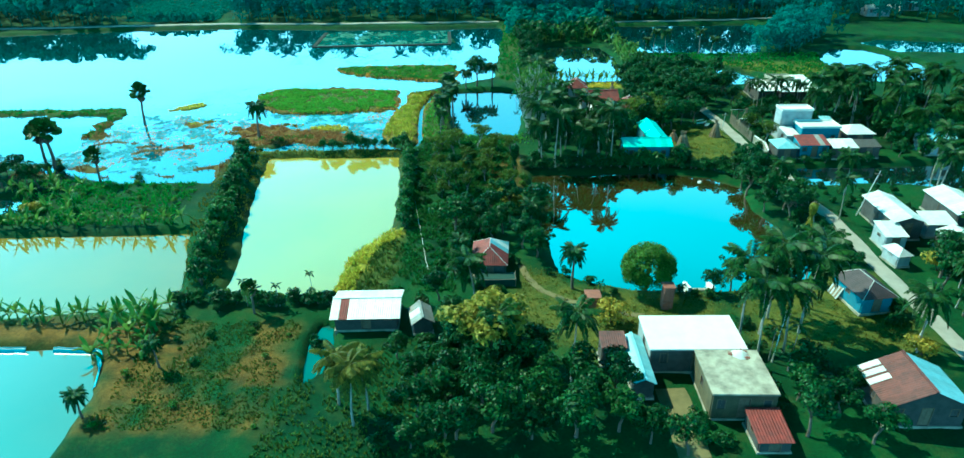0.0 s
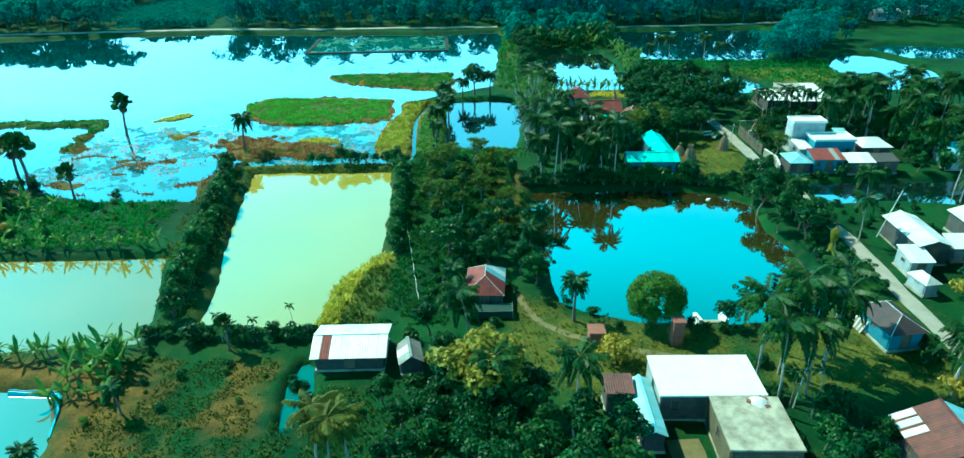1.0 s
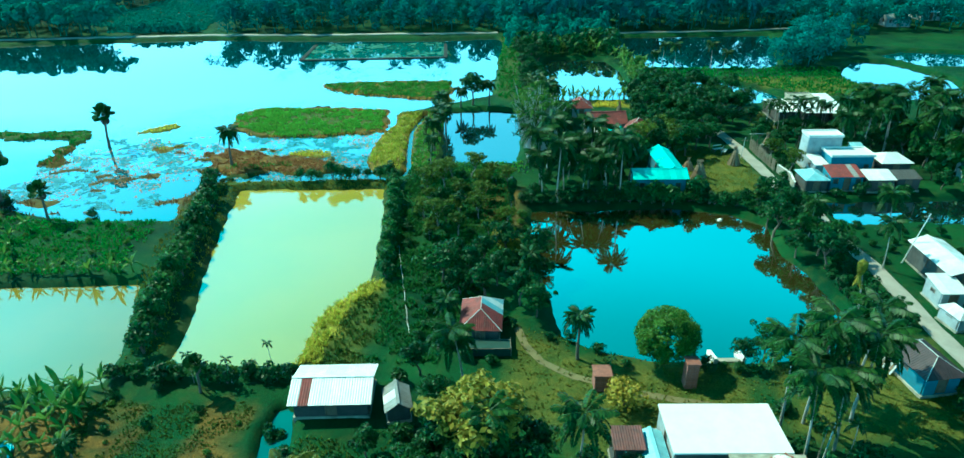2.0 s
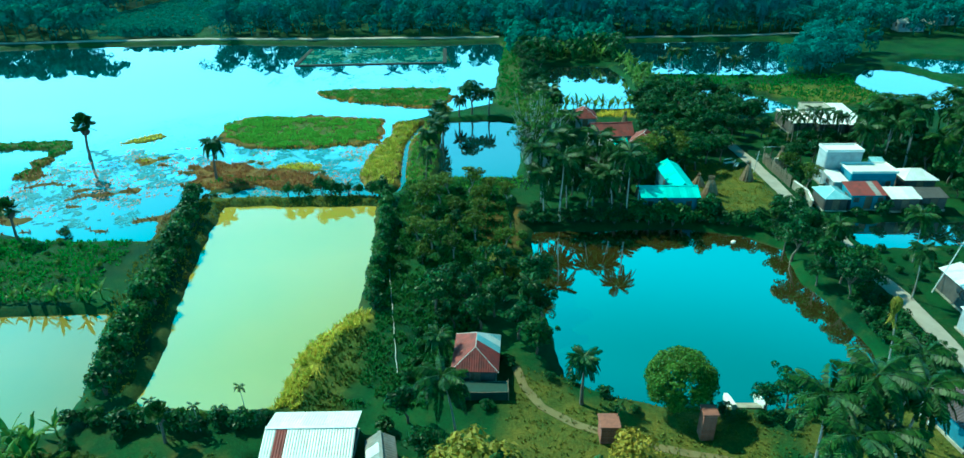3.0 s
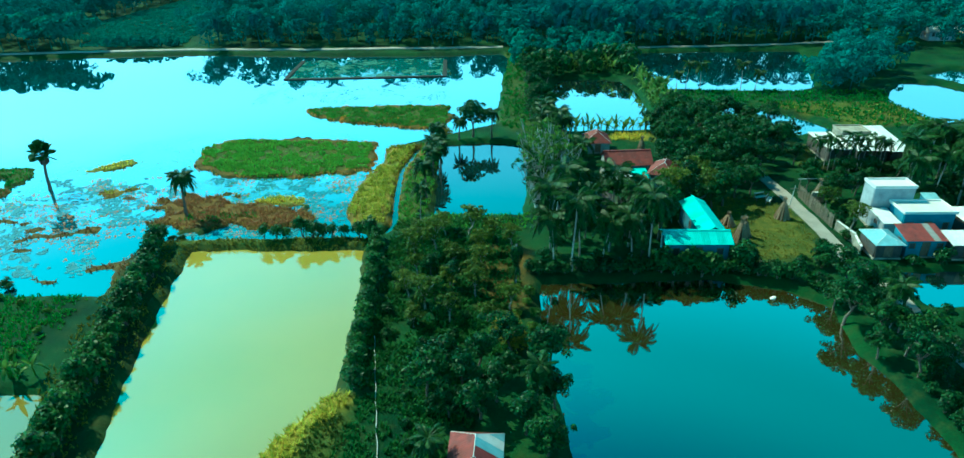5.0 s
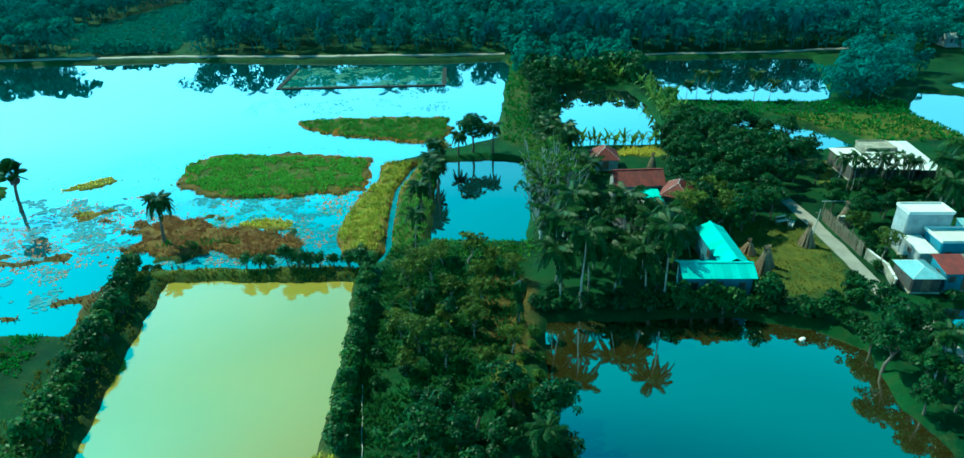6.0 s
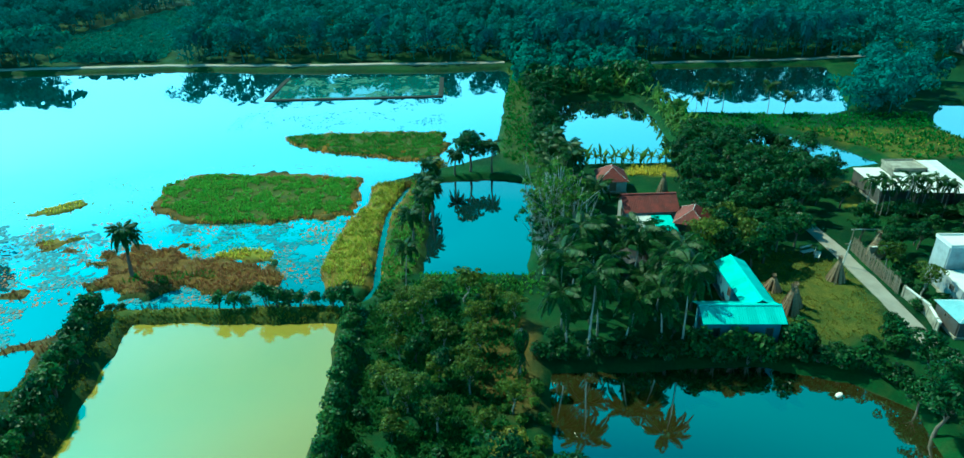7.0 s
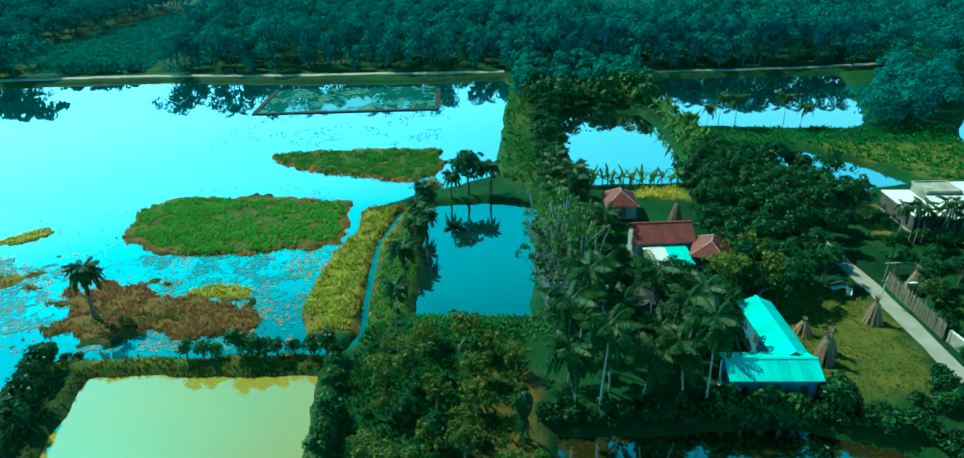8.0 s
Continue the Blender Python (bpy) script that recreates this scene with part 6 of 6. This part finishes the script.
# the left-hand land
sow(TREE, scatter([(-85, 83), (-64, 83), (-65, 87.5), (-85, 88)], 2.9, 170), 0.6, 0.85, 170)
sow(TREE, [(-63.2, 85.0), (-66.5, 86), (-59.5, 83.2), (-61.2, 83.8)], 0.6, 0.8, 70)
FAN.put(-63.2, 91.4, 1.0, 10, 1)
FAN.put(-61.4, 90.6, 1.08, 130, 1)
sow(BUSH, [(-62.6, 90.6), (-61.6, 91.6), (-64.2, 91.0), (-60.4, 90.0)], 0.9, 1.2, 270)
sow(YELLOW_BUSH, [(-55.6, 75.6)], 0.7, 0.75, 271)
sow(BUSH, scatter([(-72, 72), (-57, 73), (-56, 87), (-72, 88)], 2.4, 71, (POND_LEFT,)), 0.6, 1.1, 71)
FAN.put(-58.6, 112.6, 1.0, 0, 0, z=0.0)
FAN.put(-52.0, 84.8, 0.72, 40, 1)
DATE.put(-35.9, 103.4, 1.0, 30, 0)
sow(BUSH, [(-47.8, 87.0)], 0.9, 1.0, 72)


# ---- far woods and row of trees beyond the field road ----
def build_woods(name, label, places, leaf, count, low, high, seed, trunk=True, size=0.55):
    """Far trees beyond counting as one mesh: stems and crowns of leaf sprays."""
    rng = np.random.RandomState(seed)
    vs, fs, k = [], [], 0
    for x, y in places:
        h = rng.uniform(low, high)
        r = h * rng.uniform(0.26, 0.42)
        z0 = 0.45
        lobes = [(np.array((x + rng.randn() * r * 0.5, y + rng.randn() * r * 0.5, z0 + h * rng.uniform(0.5, 0.9))), np.array((r, r, r * 0.8)) * rng.uniform(0.4, 0.75)) for _ in range(6)]
        if not trunk:
            lobes.append((np.array((x, y, z0 + h * 0.35)), np.array((r * 0.8, r * 0.8, h * 0.4))))
        v, f = leaf_cloud(rng, lobes, count, size, 0.55, 0.35, 0.6, 3)
        vs.append(v)
        fs.append(f + k)
        k += len(v)
        tv, tf = tube(((x, y, 0.2), (x, y, z0 + h * 0.6)), (0.16, 0.1), 3)
        tf = [(a, b, c) for a, b, c, d in tf] + [(a, c, d) for a, b, c, d in tf]
        vs.append(np.array(tv))
        fs.append(np.array(tf) + k)
        k += len(tv)
    tagged(new(name, array_mesh(name, np.concatenate(vs), np.concatenate(fs), leaf)), label, "woods", kind="stuff")


WOOD_MAIN = [(-72, 201), (0, 201.5), (5, 201), (30, 200.5), (76, 203), (86, 197), (104, 199), (150, 193), (190, 230), (190, 306), (100, 306), (98, 292), (95, 256), (18, 258), (16, 294), (18, 306), (-90, 306), (-92, 262), (-80, 240)]
WOOD_LEFT = [(-180, 203), (-128, 203), (-105, 204), (-105, 208), (-120, 216), (-118, 240), (-113, 276), (-106, 306), (-180, 306), (-180, 210)]
build_woods("far_woods", "dense dark belt of mixed trees beyond the flooded fields", scatter(WOOD_MAIN, 4.3, 201), LEAF_HAZED, 460, 5.0, 10.5, 301, False, 0.36)
build_woods("far_woods", "dark trees beside a small green field", scatter(WOOD_LEFT, 4.5, 202), LEAF_HAZED, 460, 6.0, 10.5, 302, False, 0.36)
build_woods("far_thicket", "thicket between the far ponds", scatter([(6.5, 180), (32.5, 182), (33, 198), (6.5, 199)], 2.9, 203), LEAF_HAZED, 260, 3.0, 5.5, 303, False, 0.4)
build_woods("far_thicket", "trees behind the right-hand ponds", scatter([(64, 160), (72, 157), (80, 170), (92, 180), (80, 186), (72, 172)], 3.0, 204), LEAF_HAZED, 420, 4.5, 8.0, 304, False, 0.34)
build_woods("far_thicket", "trees beyond the village palms", scatter([(88, 94), (130, 100), (130, 122), (92, 118)], 4.2, 205), LEAF_HAZED, 300, 5.0, 8.5, 305, False)
build_woods("far_thicket", "dense palms and trees behind the village houses", scatter([(62.5, 92), (88, 93), (84, 116), (62.5, 117)], 3.2, 208), LEAF, 420, 2.4, 4.2, 308, False, 0.36)


def build_far_palms(name, label, places, seed, low=6.5, high=10.0, mat=LEAF_PALM):
    """Far palms beyond counting as one mesh: thin stems and feather crowns."""
    rng = np.random.RandomState(seed)
    forms = []
    for n, (d, l) in enumerate(((0.55, 0.75), (0.75, 0.45), (0.95, 0.15), (0.9, -0.25))):
        me = frond_mesh(900 + n, 3.0, d, l, 11, 0.6, mat, 0.75)
        forms.append((np.array([tuple(p.co) for p in me.vertices]), np.array([tuple(p.vertices) for p in me.polygons])))
        bpy.data.meshes.remove(me)
    vs, fs, k = [], [], 0
    for x, y in places:
        h = rng.uniform(low, high)
        tv, tf = tube(((x, y, 0.2), (x + 0.3 * rng.randn(), y, 0.5 + h * 0.5), (x + 0.5 * rng.randn(), y, 0.5 + h)), (0.16, 0.12, 0.09), 4)
        top = np.mean(np.array(tv[-4:]), 0)
        vs.append(np.array(tv))
        fs.append(np.array(tf) + k)
        k += len(tv)
        for q in range(16):
            v, f = forms[q % 4]
            a, size = 2.4 * q + rng.uniform(-0.2, 0.2), rng.uniform(0.85, 1.1)
            turn = np.array(((math.cos(a), -math.sin(a), 0), (math.sin(a), math.cos(a), 0), (0, 0, 1)))
            vs.append((v * size) @ turn.T + top)
            fs.append(f + k)
            k += len(v)
    tagged(new(name, array_mesh(name, np.concatenate(vs), np.concatenate(fs), mat)), label, "palms", kind="stuff")


build_woods("far_thicket", "thick green belt behind the banana pond", scatter([(9, 172), (32, 171.5), (33, 181), (9, 181)], 2.6, 215), LEAF, 300, 3.0, 5.2, 315, False, 0.34)
build_woods("far_thicket", "thick growth on the dyke beside the banana pond", scatter([(31.2, 140), (34, 141), (35, 158), (33.4, 168), (31, 168), (31.8, 157)], 2.3, 216), LEAF_BANANA, 220, 1.8, 3.2, 316, False, 0.30)
build_far_palms("far_palms", "tall palms along the edge of the far woods", scatter([(10, 201), (80, 203), (90, 214), (10, 212)], 3.4, 209) + scatter([(-70, 202), (8, 202), (8, 206), (-70, 206)], 9.0, 210), 309, 6.5, 10.0, LEAF_HAZED)
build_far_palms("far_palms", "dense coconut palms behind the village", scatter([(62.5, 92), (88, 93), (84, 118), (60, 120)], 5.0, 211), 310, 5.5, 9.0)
build_woods("far_tree_row", "row of round-crowned trees with bare trunks along the far dyke", along([(-150, 196), (-116, 199.4), (-101, 200.4)], 2.7, 0.8, 206), LEAF_HAZED, 520, 7.5, 9.5, 306)
build_woods("far_shrub_row", "row of low shrubs on the field edge", along([(-96, 202.5), (-79, 204)], 1.4, 0.6, 207), LEAF_HAZED, 90, 2.2, 3.4, 307, False, 0.4)


# ---- grasses ----
def build_grass(name, label, poly, density, tall, mat, seed, margin=0.0, floor=0.02, wide=0.05, ceiling=9.0):
    """Tufts of three bent blades each, standing wherever the land in a polygon is above water."""
    rng = np.random.RandomState(seed)
    xs, ys = [p[0] for p in poly], [p[1] for p in poly]
    n = int(density * (max(xs) - min(xs)) * (max(ys) - min(ys)))
    x, y = rng.uniform(min(xs), max(xs), n), rng.uniform(min(ys), max(ys), n)
    z = terrain(x, y)
    clump = wobble(x, y, 1.4, seed + 5) + 0.6 * wobble(x, y, 0.5, seed + 6)
    ok = (signed_distance(x, y, poly) + 0.7 * wobble(x, y, 1.1, seed) > margin) & (z > floor) & (z < ceiling) & (clump > -0.45)
    x, y, z = x[ok], y[ok], z[ok]
    base = np.repeat(np.stack([x, y, z - 0.03], 1), 3, 0)
    m = len(base)
    a = rng.uniform(0, 6.283, m)
    out = np.stack([np.cos(a), np.sin(a), np.zeros(m)], 1)
    side = np.stack([-np.sin(a), np.cos(a), np.zeros(m)], 1) * wide * rng.uniform(0.7, 1.5, (m, 1))
    h = tall * rng.uniform(0.5, 1.25, (m, 1))
    mid, tip = base + out * h * 0.25 + np.array((0, 0, 1)) * h * 0.65, base + out * h * 0.75 + np.array((0, 0, 1)) * h
    v = np.stack([base - side, base + side, mid + side * 0.8, tip, mid - side * 0.8], 1).reshape(-1, 3)
    k = np.arange(m)[:, None] * 5
    f = np.concatenate([k + np.array([[0, 1, 2]]), k + np.array([[0, 2, 4]]), k + np.array([[4, 2, 3]])])
    me = array_mesh(name, v, f, mat)
    tagged(new(name, me), label, "grass", kind="stuff")


build_grass("yellow_grass", "tall yellow-green grass beside the fish pond", WEDGE, 22, 0.45, GRASS_DRY, 401)
build_grass("green_grass", "olive grass behind the yellow bank", WEDGE_INNER, 16, 0.35, LEAF_OLIVE, 417)
build_grass("green_grass", "green grass beside the irrigation channel", CANAL_BANK, 12, 0.32, GRASS_LUSH, 418)
build_grass("yellow_grass", "yellow-green grass on the lake dyke", DYKE_YELLOW, 14, 0.4, GRASS_DRY, 402)
build_grass("yellow_grass", "low yellow weed on a mud bank", ISLAND_YELLOW, 14, 0.3, GRASS_DRY, 403)
build_grass("yellow_grass", "yellow weed on a low islet", ISLAND_LOW, 8, 0.3, GRASS_DRY, 404)
build_grass("yellow_grass", "yellow weed on a slim islet", ISLAND_SLIM, 8, 0.3, GRASS_DRY, 405)
build_grass("green_grass", "lush grass on the island in the flood", ISLAND_GREEN, 30, 0.28, GRASS_LUSH, 406, 0.6, 0.02, 0.05)
build_grass("green_grass", "grass on the narrow dyke in the flood", DYKE_LEFT, 10, 0.3, GRASS, 441, 0.0, 0.02, 0.06)
build_grass("green_grass", "lush grass on the far island", ISLAND_FAR, 20, 0.3, GRASS_LUSH, 407, 0.5, 0.02, 0.05)
build_grass("brown_reeds", "dead brown reeds on the mud bank", ISLAND_BROWN, 22, 0.25, REED_BROWN, 408, 0.0, 0.0, 0.035)
build_grass("green_grass", "green grass in the middle of the mud bank", [(-37, 102), (-36, 104), (-28, 104.5), (-27, 102.5)], 14, 0.25, GRASS, 415)
build_grass("brown_reeds", "dead reeds standing in the shallows", SHALLOWS, 5, 0.35, REED_BROWN, 409, 0.0, -0.01)
build_grass("field_grass", "dense lush grass of the wet field", FIELD_LEFT, 14, 0.3, GRASS, 410)
build_grass("field_grass", "open green field between the far woods", [(-104, 203), (-78, 204), (-82, 238), (-90, 262), (-96, 290), (-108, 290), (-117, 236), (-119, 217), (-104, 209)], 6, 0.5, GRASS_HAZED, 440, 0, 0.1, 0.2)
build_grass("rough_grass", "rough tussocky grass", ROUGH_FIELD, 26, 0.13, LEAF_OLIVE, 411)
build_grass("rough_grass", "shaded grass under the palms", [(-16.5, 34), (-2, 34), (-4, 49), (-12, 48), (-16.5, 44)], 10, 0.28, LEAF_OLIVE, 416)
build_grass("lawn_grass", "short olive grass of the lawn", LAWN, 9, 0.16, GRASS_OLIVE, 412)
build_grass("strip_grass", "grass and weeds along the central strip", [(-9, 57), (-3, 57), (4, 80), (5, 102), (-10, 102), (-9, 72)], 22, 0.34, GRASS_DEEP, 413)
build_grass("yard_grass", "thin grass of the yard", [(3, 47), (9, 48), (40, 47), (40, 60), (24, 57), (4, 62)], 6, 0.18, GRASS_OLIVE, 414)

for shore, seed in ((ISLAND_GREEN, 431), (ISLAND_FAR, 432), (DYKE_YELLOW, 434), (ISLAND_BROWN, 435)):
    build_grass("orange_reeds", "orange-brown dying reeds along the waterline", shore, 14, 0.3, REED_ORANGE, seed, -1.6, -0.06, 0.05, 0.16)
build_grass("field_grass", "bright grass on the bank beside the small pond", [(-6, 99), (8, 99), (7.5, 104), (-6, 104)], 9, 0.3, GRASS_LUSH, 436)
build_grass("bank_grass", "olive grass and weeds on the pond bank", [(-37, 94.6), (-11, 94.6), (-11.2, 98.6), (-37, 98.2)], 13, 0.26, GRASS_OLIVE, 437)
build_grass("bank_grass", "olive grass on the dyke between the ponds", [(-37.5, 97), (-31.4, 95), (-30.6, 83), (-28.8, 71), (-26.6, 57.5), (-31, 57.5), (-34.8, 71), (-36.6, 85)], 7, 0.26, GRASS_OLIVE, 438)
build_grass("yellow_crop", "small bright yellow crop patch beside the rusty hut", CROP, 10, 0.5, GRASS_DRY, 419)
build_grass("field_grass", "wet green grass beside the shallow channel", [(34, 151), (50, 151), (57, 142), (62, 135.5), (82, 138), (76, 158), (36, 159)], 4.5, 0.4, GRASS, 420, 0.0, 0.1, 0.10)
build_grass("field_grass", "grass on the broad dyke by the lake", STRIP_FAR, 5, 0.4, GRASS, 421, 0.0, 0.1, 0.09)
build_grass("yellow_grass", "yellow weed scattered on the wet bank", WEED_BANK, 0.5, 0.3, GRASS_DRY, 422, 1.5, 0.1, 0.06)


def build_floating_weed(name, label, poly, density, mat, seed, size=0.16):
    """Flat leaf rafts floating just above the water."""
    rng = np.random.RandomState(seed)
    xs, ys = [p[0] for p in poly], [p[1] for p in poly]
    n = int(density * (max(xs) - min(xs)) * (max(ys) - min(ys)))
    x, y = rng.uniform(min(xs), max(xs), n), rng.uniform(min(ys), max(ys), n)
    raft = wobble(x, y, 2.6, seed + 1) + 0.7 * wobble(x, y, 0.9, seed + 2)
    ok = (signed_distance(x, y, poly) > 0) & (terrain(x, y) < -0.02) & (raft > 0.22)
    at = np.stack([x[ok], y[ok], rng.uniform(0.016, 0.03, ok.sum())], 1)
    m = len(at)
    a = rng.uniform(0, 6.283, (m, 1)) + np.array([[0, 1.3, 2.5, 3.8, 5.1]])
    r = size * rng.uniform(0.5, 1.3, (m, 1)) * rng.uniform(0.7, 1.1, (m, 5))
    v = np.stack([at[:, :1] + r * np.cos(a), at[:, 1:2] + r * np.sin(a), np.repeat(at[:, 2:], 5, 1)], -1).reshape(-1, 3)
    k = np.arange(m)[:, None] * 5
    f = np.concatenate([k + np.array([[0, 1, 2]]), k + np.array([[0, 2, 3]]), k + np.array([[0, 3, 4]])])
    tagged(new(name, array_mesh(name, v, f, mat)), label, "water weed", kind="stuff")


build_floating_weed("floating_weed", "thin rafts of weed floating on the flood", [(-44, 98), (-16, 99), (-16, 118), (-26, 116), (-46, 117), (-62, 116), (-64, 92), (-40, 92)], 7, REED_BROWN, 501, 0.12)
build_floating_weed("floating_scum", "streaks of pale blue-green scum on the shallow flood", [(-44, 98), (-16, 99), (-16, 118), (-26, 116), (-46, 117), (-62, 116), (-66, 92), (-40, 88)], 12, SCUM, 507, 0.22)
build_floating_weed("floating_weed", "yellow-green weed at the fringe of the islets", [(-62, 100), (-44, 104), (-16, 112), (-16, 136), (-40, 138), (-62, 128)], 5, GRASS_LUSH, 505, 0.10)
build_floating_weed("floating_weed", "dull weed covering the flooded paddy plot", PADDY, 9, WEED_TEAL, 506, 0.3)
build_floating_weed("floating_weed", "pale green weed between the islands", [(-34, 105), (-16.5, 105), (-15, 118), (-34, 117)], 10, GRASS, 502, 0.08)
build_floating_weed("floating_weed", "weed floating in the shallow channel", [(39, 133), (58, 133), (58, 151), (39, 151)], 5, GRASS, 503)
build_floating_weed("floating_weed", "weed rafts off the far island", [(-44, 153), (-6, 153), (-6, 171), (-44, 170)], 3.0, LEAF_HAZED, 504, 0.14)
